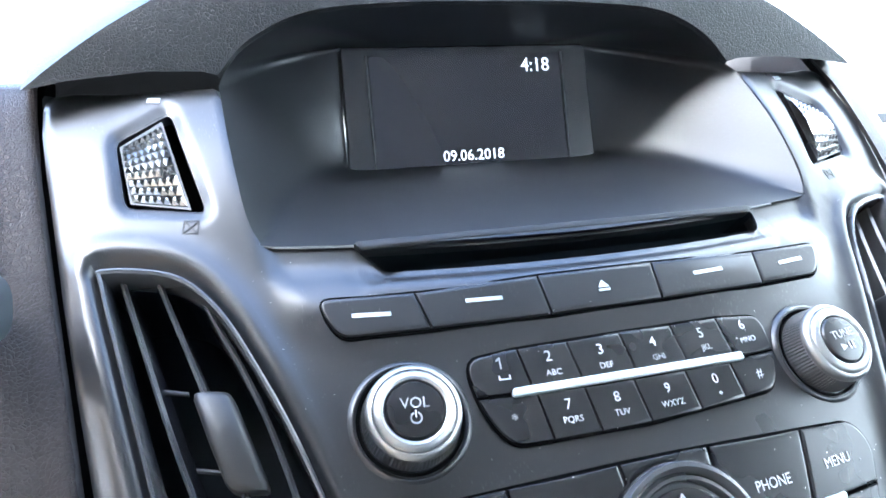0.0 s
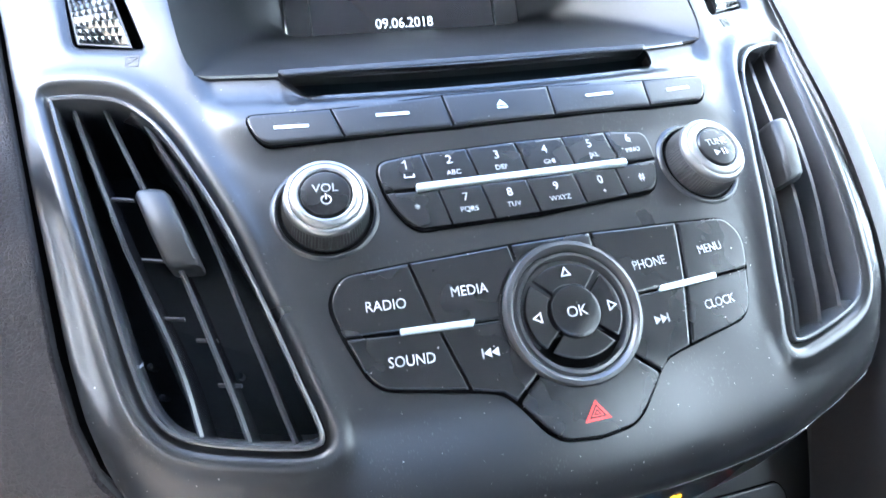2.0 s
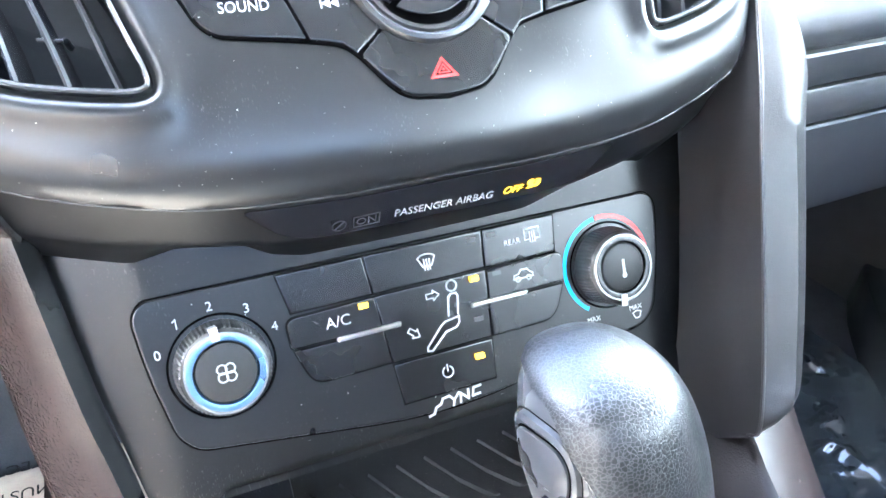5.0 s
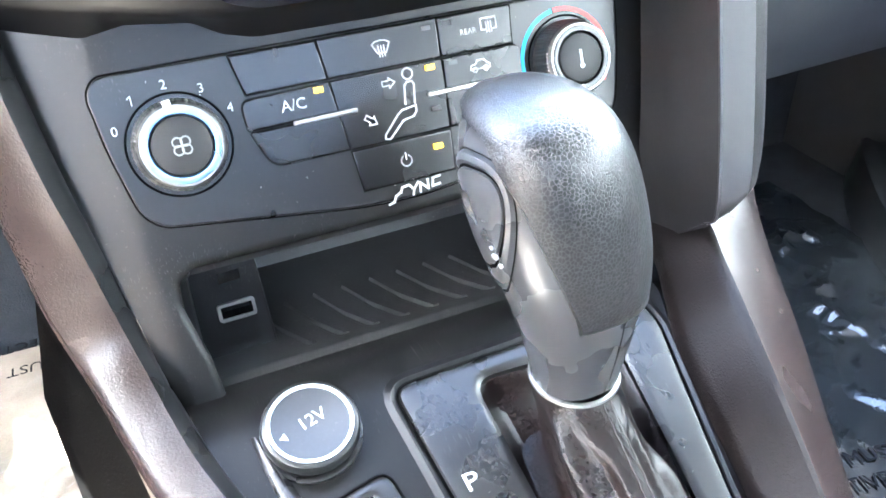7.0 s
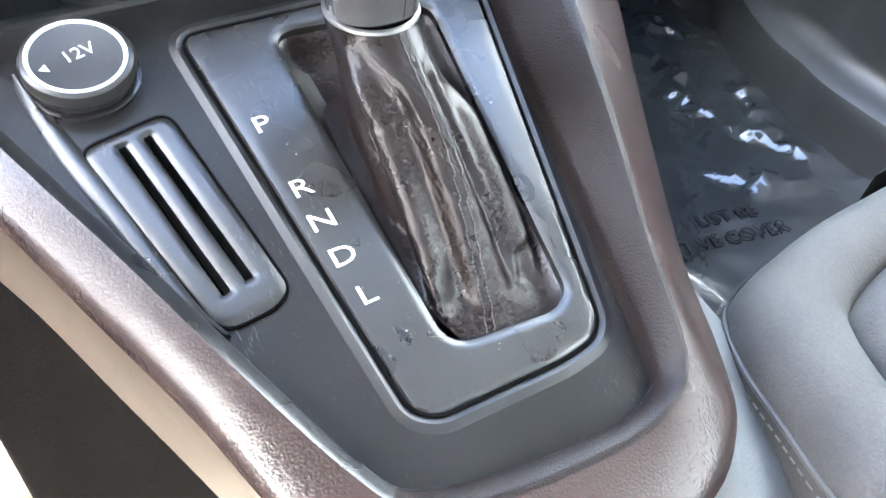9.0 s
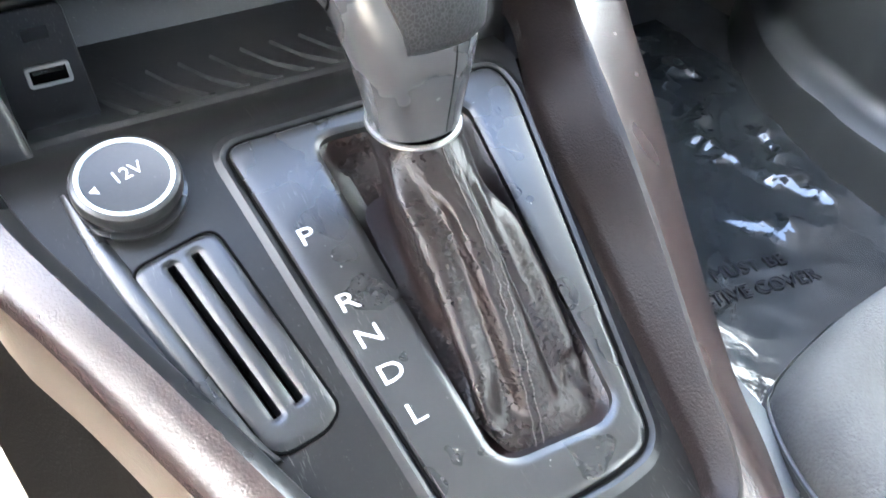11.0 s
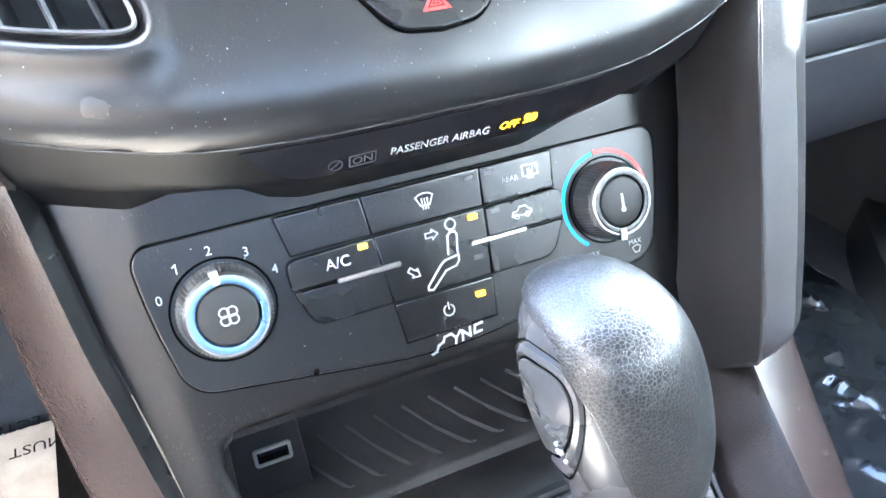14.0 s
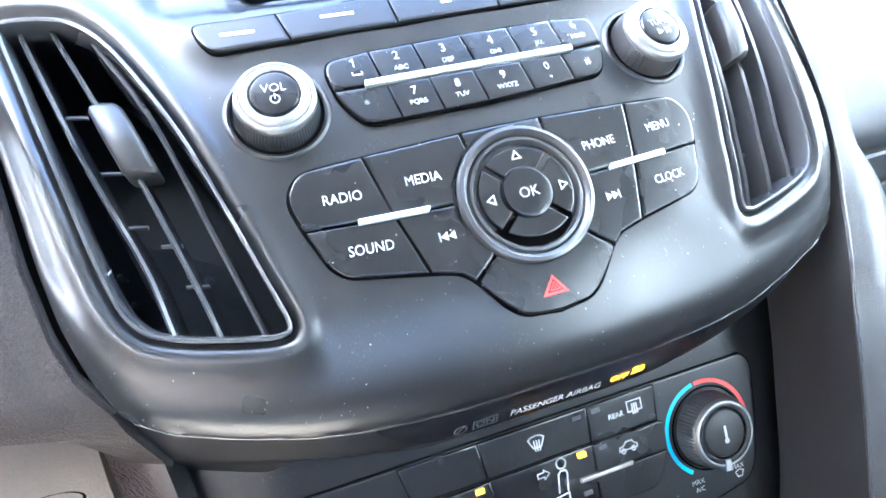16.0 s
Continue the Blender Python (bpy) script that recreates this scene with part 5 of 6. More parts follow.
# inner face takes the shaded copy of the rail skin
for rows_, mat_, lab_ in (([r[:7] for r in edge_rows[: turn_ + 1]], RAIL_SHADE, "brownish-black grained inner face of the rail, its shade in the colour"), ([r[:6] for r in edge_rows[turn_:]], SATIN, "satin black rim beside the rail")):
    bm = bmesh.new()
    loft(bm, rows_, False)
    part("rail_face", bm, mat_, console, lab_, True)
bm = bmesh.new()
loft(bm, [r[6:] if i <= turn_ else [r[5] * 0.98 + r[6] * 0.02] + r[7:] for i, r in enumerate(edge_rows)], False)
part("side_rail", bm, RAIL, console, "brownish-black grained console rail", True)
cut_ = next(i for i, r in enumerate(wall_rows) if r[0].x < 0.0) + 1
# one flank, coloured by the light on each side: pale right, brown left
for rows_, mat_, lab_ in ((wall_rows[:cut_], FLANK_LIT, "plastic flank of the console, window light in its pale colour"), (wall_rows[cut_ - 1 :], FLANK_WARM, "dark grained plastic flank of the console, warm bounce light in its brown")):
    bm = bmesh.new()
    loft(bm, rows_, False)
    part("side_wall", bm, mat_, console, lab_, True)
# carpeted tunnel side under the driver's flank
tunnel = []
for r in wall_rows[cut_ - 1 :]:
    if r[0].z < 0.36:
        p = r[5]
        tunnel.append([p + Vector((0.002, 0, 0.0005)), p + Vector((0.002, 0, -0.03)), p + Vector((-0.010, 0, -0.09)), p + Vector((-0.026, 0, -0.16)), p + Vector((-0.030, 0, -0.27))])
bm = bmesh.new()
loft(bm, tunnel, False)
part("tunnel_side", bm, TUNNEL, console, "dark carpeted side of the tunnel", True)


# ---- knee pad beside the climate panel, rising along the stack ----
def edge_x(z):
    """The stack's outer edge at that height."""
    pts = sorted((q[1], -q[0]) for q in OUTER_HALF[4:15])
    return float(np.interp(z, [q[0] for q in pts], [q[1] for q in pts]))


pad_ = thing("knee_pad", "grained soft black knee pad beside the console", "knee pad")
lv = []
for z in (-34, -40, -48, -66, -88, -109, -129, -150, -168):
    xe, ys = edge_x(z), stack_y(edge_x(z), z)
    lv.append((z, (xe + 2.0, ys + 14), (xe + 3.0, ys + 6), (xe + 13, ys + 6), (xe + 27, ys + 26)))
lv += [(-185, (141, 128), (146, 112), (159, 110), (180, 128)), (-200, (133, 132), (138, 98), (152, 95), (176, 114)), (-221, (124, 124), (130, 84), (144, 80), (169, 103)), (-258, (117, 109), (125, 68), (139, 64), (164, 88)), (-299, (110, 92), (119, 51), (132, 47), (156, 70)), (-322, (106.5, 84), (114, 42), (126, 39), (147, 60)), (-328, (107, 84), (113, 46), (125, 43), (143, 62))]
rows_ = []
for z, a, b, c, d in lv:
    a, b, c, d = (Vector(p) for p in (a, b, c, d))
    pts = [a, a.lerp(b, 0.5) + Vector((1.2, 0)), a.lerp(b, 0.93) + Vector((0.3, 0)), b + Vector((-0.3, -0.5)), b.lerp(c, 0.5) + Vector((1.0, -0.6)), c, c.lerp(d, 0.3) + Vector((1.6, -1.6)), c.lerp(d, 0.7) + Vector((2.0, -1.5)), d, d + Vector((3, 30)), d + Vector((3, 120))]
    # the pad's foot is cut aslant: lower beside the console
    cut = ease((-296 - z) / 20)
    rows_.append([VC(p.x, p.y, z + q * cut) for p, q in zip(pts, (-33, -17, -4, 0, 4, 9, 9, 8, 6, 0, 0))])
dense = [spline([r[i] for r in rows_], 5) for i in range(len(rows_[0]))]
grid_ = [list(r) for r in zip(*[[Vector(p) for p in c] for c in dense])]
bm = bmesh.new()
loft(bm, [r[:4] for r in grid_], False)
part("pad_front", bm, PAD, pad_, "grained skin of the pad's front", True)
bm = bmesh.new()
loft(bm, [r[3:] for r in grid_], False)
part("pad_side", bm, PAD, pad_, "grained skin of the pad's outer side", True)
# thin pale tube that draws the highlight on the pad's crease
bm = bmesh.new()
loft(bm, [[r[3] + Vector((0.0008 * math.cos(a), 0.0008 * math.sin(a), 0)) for a in np.linspace(0, 2 * math.pi, 9)[:-1]] for r in grid_ if r[3].z < 0.50], True)
part("pad_edge", bm, PAD_GLINT, pad_, "pale highlight strip along the edge between the pad's faces", True)
bm = bmesh.new()
foot_ = grid_[-1]
loft(bm, [foot_, [p + Vector((0, 0.004, -0.003)) for p in foot_]], True, True, False)
part("pad_foot", bm, PAD, pad_)


# ---- gear lever ----
lever = thing("gear_lever", "automatic gear lever with black leather grip and stitched gaiter", "gear lever")
LEV = [(-337, 23.4, 9.5, 14.6, 13.6), (-330, 23.2, 9.3, 15.6, 14.4), (-318, 22.4, 9.0, 17.8, 16.6), (-304, 21, 9.5, 20.6, 19.4), (-288, 18.8, 11.5, 23.6, 21.5), (-274.5, 17.2, 15, 24.8, 23.6), (-263, 15.8, 18.5, 24.6, 24.8), (-254, 14.4, 21, 22.8, 24.2), (-247.5, 13.4, 22.5, 19.6, 22.0), (-243.5, 12.8, 23.5, 15.2, 17.6), (-241.2, 12.4, 24, 8.2, 10.0)]


def grip_point(t, ang, h=0.0):
    """t: 0 at the collar to 1 at the top; ang: degrees from the front, to the right."""
    k = t * (len(LEV) - 1)
    i = min(int(k), len(LEV) - 2)
    f = k - i
    p0, p1, p2, p3 = (LEV[min(max(j, 0), len(LEV) - 1)] for j in (i - 1, i, i + 1, i + 2))
    z, cx, cy, a, b = (0.5 * (2 * q1 + (q2 - q0) * f + (2 * q0 - 5 * q1 + 4 * q2 - q3) * f * f + (3 * q1 - q0 - 3 * q2 + q3) * f**3) for q0, q1, q2, q3 in zip(p0, p1, p2, p3))
    s, c = math.sin(radians(ang)), math.cos(radians(ang))
    e = 0.82 - 0.10 * max(0.0, t - 0.4) + (0.16 if s > 0 else 0.0) * ease((t - 0.35) / 0.3)
    sx, sy = math.copysign(abs(s) ** e, s), math.copysign(abs(c) ** e, c)
    return V(cx - 1.5 + (a + h) * sx * 0.985, cy - 8.5 - (b + h) * sy * 0.985, z + 4.5 + h * max(0.0, (t - 0.5) * 3.0))


N, M = 44, 72
bm = bmesh.new()
rows = [[grip_point(i / N, 360 * j / M) for j in range(M)] for i in range(N + 1)]
loft(bm, rows, True, True, True)
grip = part("grip_body", bm, KNOBP, lever, "smooth dark grey plastic grip", True)


# leather cover: front, right and top
def cover_edge(t):
    """The leather's left edge, in degrees from the front."""
    if t < 0.34:
        return -22
    if t < 0.62:
        return -22 - 24 * ((t - 0.34) / 0.28)
    if t < 0.80:
        return -46 - 34 * ((t - 0.62) / 0.18)
    return -80 - 100 * min(1, (t - 0.80) / 0.08)


rows = []
for i in range(40):
    t = 0.30 + (1.0 - 0.30) * i / 39
    a0 = cover_edge(t)
    a1 = 180
    rows.append([grip_point(t, a0 + (a1 - a0) * j / 60, (1.7 if (0 < j < 60 or t > 0.87) and i > 0 else -0.2)) for j in range(61)])
bm = bmesh.new()
loft(bm, rows, False)
bm.faces.new([v for v in bm.verts][-61:])
part("leather_cover", bm, LEATHER, grip, "cracked black leather cover", True)
bm = bmesh.new()
rows = [[grip_point(0.02 + 0.29 * i / 8, 14 + d, h) for d, h in ((-0.8, -0.3), (-0.5, 0.15), (0.5, 0.15), (0.8, -0.3))] for i in range(9)]
loft(bm, rows, False)
part("seam_line", bm, GAP, grip)
# thumb key on the left side
bm = bmesh.new()
rows = []
for r, h in ((1.10, -0.2), (1.0, 1.3), (0.88, 1.6), (0.83, 0.6)):
    rows.append([grip_point(0.54 + 0.19 * r * math.sin(a), -92 + 34 * r * math.cos(a) + 18 * math.sin(a), h) for a in np.linspace(0, 2 * math.pi, 40)[:-1]])
loft(bm, rows)
part("key_surround", bm, KNOBP, grip, "polished edge round the thumb key", True)
for r0, r1, h in ((1.12, 1.085, 0.12), (0.84, 0.79, 0.75)):
    bm = bmesh.new()
    loft(bm, [[grip_point(0.54 + 0.19 * r * math.sin(a), -92 + 34 * r * math.cos(a) + 18 * math.sin(a), h) for a in np.linspace(0, 2 * math.pi, 40)[:-1]] for r in (r0, r1)])
    part("key_groove", bm, GAP, grip, "dark joint round the thumb key")
bm = bmesh.new()
rows = []
for r, h in ((0.80, 0.4), (0.76, 1.5), (0.5, 2.0), (0.12, 2.2)):
    rows.append([grip_point(0.54 + 0.19 * r * math.sin(a), -92 + 34 * r * math.cos(a) + 18 * math.sin(a), h) for a in np.linspace(0, 2 * math.pi, 40)[:-1]])
loft(bm, rows, True, False, True)
part("thumb_key", bm, KNOBP, grip, "", True)
bm = bmesh.new()
for t, a, da in ((0.47, -77, 2.2), (0.49, -78, 0.8), (0.455, -73, 0.8)):
    loft(bm, [[grip_point(t + dt, a + d * da, h) for dt, d in ((-0.0035, -1), (-0.0035, 1), (0.0035, 1), (0.0035, -1))] for h in (1.2, 2.5)], True, True, True)
part("key_mark", bm, WHITE, grip)
# collar
bm = bmesh.new()
lathe(bm, Matrix.Translation(V(22.0, 1.0, -333.4)) @ Matrix.Rotation(radians(4), 4, "X"), [(13.8, -1.2), (15.2, -0.9), (15.7, -0.3), (15.4, 0.4), (14.2, 0.7)], 56)
part("bright_collar", bm, RINGS, lever, "bright chrome collar ring", True)

# gaiter
# long folds: angle at the neck and at the base in degrees, from and to, height, width
FOLDS = [(-64, -43, 0.05, 1.0, 5.0, 21), (-30, -23, 0.2, 0.96, -3.2, 19), (24, 15, 0.14, 0.92, -3.8, 14), (54, 39, 0.28, 0.97, 6.0, 18), (84, 70, 0.06, 1.0, -4.5, 18), (-84, -70, 0.2, 1.0, -3.5, 16), (-40, -46, 0.76, 0.95, 2.6, 12), (38, 30, 0.78, 0.96, -2.4, 12)]
rows = []
NT = 96
NG = 260
for i in range(NT + 1):
    t = i / NT
    b_ = min(1.0, t / 0.87)
    # the body sinks towards the opening, then lies flat as a skirt
    s = 0.86 * b_**1.3 + 0.14 * max(0.0, (t - 0.87) / 0.13)
    ring_ = []
    for j in range(NG):
        a = 2 * math.pi * j / NG
        sa, ca = math.sin(a), -math.cos(a)
        px, py = 22.0 + 15.4 * sa, 1.0 + 15.0 * ca
        qx = 25.0 + (18.5 - 11.0 * max(0.0, ca) ** 0.7) * math.copysign(abs(sa) ** 0.6, sa)
        qy = -30 + (60 if ca < 0 else 44) * math.copysign(abs(ca) ** 0.55, ca)
        skirt = max(0.0, (t - 0.87) / 0.13)
        qx += (27.0 + 24.5 * math.copysign(abs(sa) ** 0.45, sa) - qx) * skirt
        neck = 1 - 0.10 * math.sin(math.pi * min(1, t * 1.4))
        x, y = px + (qx - px) * s, py + (qy - py) * s
        x = 22 + (x - 22) * neck
        zt = -334.5
        zb = -363.5 + 0.30 * y - 7 - 6 * max(0.0, ca)
        z = zt + (zb - zt) * (b_**0.92)
        deg = (j * 360 / NG + 180) % 360 - 180
        fold = 0.0
        for a0, a1, t0, t1, amp, wide in FOLDS:
            if t0 < t < t1:
                w = (t - t0) / (t1 - t0)
                dd = (deg - (a0 + (a1 - a0) * w) + 2.5 * noise.noise(Vector((a0, t * 2.5, 0)))) / wide
                env = math.sin(math.pi * min(0.5, 2 * w, 2 * (1 - w) + 0.1)) ** 2
                fold += amp * env * (math.cos(math.pi * min(1.0, abs(dd))) * 0.5 + 0.5)
        # fine slack wrinkles running aslant from the neck
        slack = math.sin(math.pi * min(1.0, t * 1.15)) * (0.75 if deg < 0 else 0.45)
        fold += slack * 0.22 * noise.noise(Vector((deg * 0.035 + t * 3.0, t * 30 - deg * 0.16, 0)))
        fold += 0.22 * slack * noise.noise(Vector((deg * 0.22 - t * 9.0, t * 34 + deg * 0.12, 5)))
        fold += slack * 0.35 * noise.noise(Vector((deg * 0.11, t * 5.0, 7)))
        # herringbone creases drawn towards the seam
        hd = abs(deg - 12.5 + 20.8 * t)
        fold += 0.5 * math.sin(math.pi * min(1.0, t * 1.1)) * math.exp(-hd / 70) * noise.noise(Vector((t * 26 + hd * 0.16, hd * 0.03, 3 if deg > 12.5 - 20.8 * t else 4)))
        front = max(0.0, -ca)
        bulge = 9.0 * math.sin(math.pi * t) * front**1.6
        ring_.append(V(x + sa * fold, y + ca * fold - bulge * 0.2, z + bulge * 0.8))
    rows.append(ring_)
bm = bmesh.new()
loft(bm, rows)
gaiter = part("gaiter", bm, BOOTM, lever, "creased black leather gaiter with a stitched seam", True)
# seam and stitches down the front
mid_col = [rows[i][round(9 - 15 * i / NT) % NG] for i in range(NT + 1)]
nrm = Vector((0, -0.55, 0.83))
for off in (-1.4, 1.4):
    for i in range(1, NT - 1):
        for k in range(1):
            p = mid_col[i].lerp(mid_col[i + 1], 0.1) + Vector((off / 1000, 0, 0)) + nrm * 0.0003
            q = mid_col[i].lerp(mid_col[i + 1], 0.75) + Vector((off / 1000, 0, 0)) + nrm * 0.0003
            bm = bmesh.new()
            d = (q - p).normalized()
            sd = d.cross(nrm).normalized() * 0.00022
            loft(bm, [[p + sd, p + nrm * 0.0003, p - sd, p - nrm * 0.0002], [q + sd, q + nrm * 0.0003, q - sd, q - nrm * 0.0002]], True, True, True)
            part("stitch", bm, THREAD, gaiter)
# gaiter's base inside the opening
bm = bmesh.new()
loft(bm, [[on_gear(x, y, h + 0.5 * noise.noise(Vector((x * 0.12, y * 0.12, 2)))) for x, y in inset(OPEN, d)] for d, h in ((-1.0, -2.0), (0.3, -2.6), (2.0, -4.6), (4.5, -8.0), (7.5, -11.0), (11.0, -13.0))], True, False, True)
part("gaiter_base", bm, BOOTM, lever, "black leather apron of the gaiter", True)


# ---- cabin round the console ----
def grid_surface(us, vs, f):
    bm = bmesh.new()
    loft(bm, [[f(u, v) for u in us] for v in vs], False)
    return bm


# floor
bm = grid_surface(np.linspace(-900, 900, 40), np.linspace(-1300, 700, 40), lambda x, y: V(x, y, -668 + 3 * noise.noise(Vector((x * 0.01, y * 0.01, 0)))))
tagged(part("floor", bm, CARPET, None, "dark grey car floor carpet", True), "dark grey car floor carpet", "floor", kind="structure")


# dashboard on the driver's side
dash = thing("dashboard", "soft grained black dashboard beside the driver's vent", "dashboard")
levels = [(z, edge_x(z) + 2.6 - 1.4 * ease((z + 150) / 50), stack_y(edge_x(z), z) + 6 + 1.0 * ease((z + 150) / 50) + 1.5 * ease((z + 150) / 50)) for z in (-40, -48, -66, -88, -109, -129, -150, -168, -180)] + [(-190, 139.7, 110.5), (-199, 136.7, 111), (-207, 133.2, 112), (-216, 129.7, 114), (-226, 126.7, 118)]
rows_ = []
for d in (0, 0.5, 1.2, 2.2, 4, 7, 10, 12, 13.5, 15, 18, 24, 32, 46, 66, 100, 150, 230, 340, 480, 570):
    drop = 4.5 * max(0, 1 - d / 2.6) ** 2
    puff = -3.2 * ease((d - 12.0) / 5.0) * ease((95 - d) / 70)
    row_ = [VS(-(xe + d), ys + drop + puff * ease((z + 195) / 40) + 0.10 * d + 0.0008 * d * d, z + 0.82 * min(d, 55) * ease((-188 - z) / 38)) for z, xe, ys in levels]
    lip = row_[-1]
    row_ += [lip + Vector((0, y / 1000, z / 1000)) for y, z in ((1.0, -1.6), (3.0, -2.6), (8, -2.8), (40, 0))]
    back_ = [VS(-(levels[0][1] + d), levels[0][2] + drop + dy + 0.1 * d, -40 + dz) for dy, dz in ((400, -95), (160, -80), (80, -34), (40, -10), (14, 0))]
    rows_.append(back_ + row_)
bm = bmesh.new()
loft(bm, rows_, False)
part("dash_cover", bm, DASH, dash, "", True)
# worn pale edge along the joint, and the dark joint itself
bm = bmesh.new()
loft(bm, [[VS(-(xe + o), ys + 4.5 * max(0, 1 - o / 2.6) ** 2 + 0.1 * o - 0.35 - 0.2 * noise.noise(Vector((z * 0.4, o, 0))), z) for o in (0.1, 0.5, 1.0 + 0.35 * noise.noise(Vector((z * 0.23, 3, 0))))] for z, xe, ys in ((float(np.interp(k, range(14), [q[0] for q in levels])), float(np.interp(k, range(14), [q[1] for q in levels])), float(np.interp(k, range(14), [q[2] for q in levels]))) for k in np.linspace(1.6, 13, 90))], False)
part("worn_edge", bm, WORN, dash, "pale worn edge of the dashboard skin")
bm = bmesh.new()
loft(bm, [[VS(-(xe + o), ys + dy, z) for o, dy in ((-5.5, 9), (-2.0, 9), (1.2, 8))] for z, xe, ys in levels], False)
part("joint_seal", bm, GAP, dash)
# panel under the dashboard, above the driver's knees
rows_ = []
for x in (-153, -154, -156, -160, -170, -190, -230, -290, -370, -470, -600):
    k = -153 - x
    up_ = 0.36 * min(k, 60)
    top, low = -226 + up_, -281 - 0.06 * min(k, 80)
    e = 5.0 * max(0, 1 - k / 4) ** 2
    rows_.append([V(x, y + e + 0.05 * k, z) for y, z in ((166, top + 30), (160, top), (158, top * 0.6 + low * 0.4), (163, low + 7), (166, low + 2), (171, low), (240, low + 6))])
rows_ = [[r[i] for r in rows_] for i in range(7)]
bm = bmesh.new()
loft(bm, rows_, False)
knee = part("knee_panel", bm, KNEE, dash, "grained grey plastic panel over the driver's knees", True)
bm = bmesh.new()
loft(bm, [[V(-176 + rx * math.cos(a), 159.6 + dy - 0.06 * rx * math.cos(a), -252 + rz * math.sin(a)) for a in np.linspace(0, 2 * math.pi, 36)[:-1]] for rx, rz, dy in ((11.5, 5.2, 1.6), (11.0, 4.9, -0.1), (10.4, 4.4, 0.2), (9.8, 4.0, 1.2))], True, False, True)
part("recess", bm, GAP, knee, "dark oval recess", True)
# stalk end beside the column
m = Matrix.Translation(V(-186.5, 156, -74)) @ Matrix.Rotation(radians(-10), 4, "Z") @ Matrix.Rotation(radians(68), 4, "X")
stalk = thing("column_stalk", "dark blue-grey plastic end of a steering column stalk", "stalk")
bm = bmesh.new()
rows_ = []
for r, h in ((0.80, -40), (0.86, -6), (0.97, -1), (1.0, 2), (0.97, 4), (0.90, 5.2), (0.60, 6.2), (0.2, 6.6)):
    rows_.append([m @ Vector((9.5 * r * math.copysign(abs(math.cos(a)) ** 0.8, math.cos(a)) / 1000, 12.5 * r * math.copysign(abs(math.sin(a)) ** 0.75, math.sin(a)) / 1000, h / 1000)) for a in np.linspace(0, 2 * math.pi, 49)[:-1]])
loft(bm, rows_, True, True, True)
part("stalk_body", bm, STALKM, stalk, "", True)
bm = bmesh.new()
loft(bm, [[m @ Vector(((5.2 + 0.5 * s + 1.3 * math.cos(v * 1.4)) / 1000, 9.5 * v / 1000, (5.0 - 1.2 * v * v + h) / 1000)) for v in np.linspace(-1, 1, 15)] for s, h in ((-1, -0.5), (-0.4, 0.9), (0.4, 0.9), (1, -0.5))], False)
part("grip_rib", bm, STALKM, stalk, "", True)

# dashboard on the passenger's side, with the glove box
pdash = thing("dashboard", "grained passenger dashboard with a glove box, sky sheen in its grey", "dashboard")
prof = spline([(-150, 520), (-110, 430), (-108, 380), (-130, 340), (-180, 305), (-225, 285), (-248, 279), (-262, 284), (-268, 292)], 5)
xs = [172, 180, 195, 230, 290, 380, 500, 620, 740]
bm = bmesh.new()
loft(bm, [[V(x, y + (x - 172) * 0.06, z - (x - 172) * 0.01) for z, y in prof] for x in xs], False)
part("dash_cover", bm, DASH_SHEEN, pdash, "", True)
for zt, zb, yt, yb, nm in ((-270, -301, 288, 297, "trim_strip"), (-303.5, -336, 297, 302, "trim_strip"), (-338.5, -440, 303, 330, "glove_box_lid")):
    bm = bmesh.new()
    loft(bm, [[V(x, y + (x - 172) * 0.06 + dy, z - (x - 172) * 0.01) for z, y, dy in ((zt, yt, 12), (zt - 0.4, yt, 1.5), (zt - 2.5, yt, 0), ((zt + zb) / 2, (yt + yb) / 2 - 2, 0), (zb + 2.5, yb, 0), (zb + 0.4, yb, 1.5), (zb, yb, 12))] for x in xs], False)
    part(nm, bm, TRIM_SHEEN, pdash, "", True)
slab_pts = [(172, 340, -438), (740, 375, -444), (740, 560, -440), (172, 560, -436)]
bm = bmesh.new()
loft(bm, [[V(*p) for p in slab_pts], [V(p[0], p[1], p[2] - 6) for p in slab_pts]], True, True, True)
part("lower_cover", bm, DASHL, pdash)

# kick panel and door foot beyond the passenger's mat
kick = thing("door_panel", "dark moulded lower door panel beside the passenger's footwell", "door")
rows_ = []
for z, o in ((-664, 0), (-650, 5), (-632, 11), (-616, 14), (-609, 18), (-606, 26), (-606, 40), (-603, 52), (-598, 58), (-591, 61), (-575, 61), (-540, 66), (-440, 84), (-300, 94)):
    rows_.append([V(x + o, y + o * 0.25, z) for x, y in spline([(758, 482), (688, 424), (637, 366), (600, 316), (579, 276), (563, 232), (556, 192), (546, 146), (545, 40), (552, -200), (560, -700)], 5)])
bm = bmesh.new()
loft(bm, rows_, False)
part("moulding", bm, DASHL, kick, "", True)


# ---- protective films on the mats ----
def crumple(x, y, seed, amount):
    h = 0.0
    for k, (s_, w) in enumerate(((48.0, 1.0), (22.0, 0.55), (10.0, 0.25))):
        n = noise.noise(Vector((x / s_, y / s_ + seed, 3.7 * k + seed)))
        h += w * (1 - abs(n) * 2.2)
    return h * amount


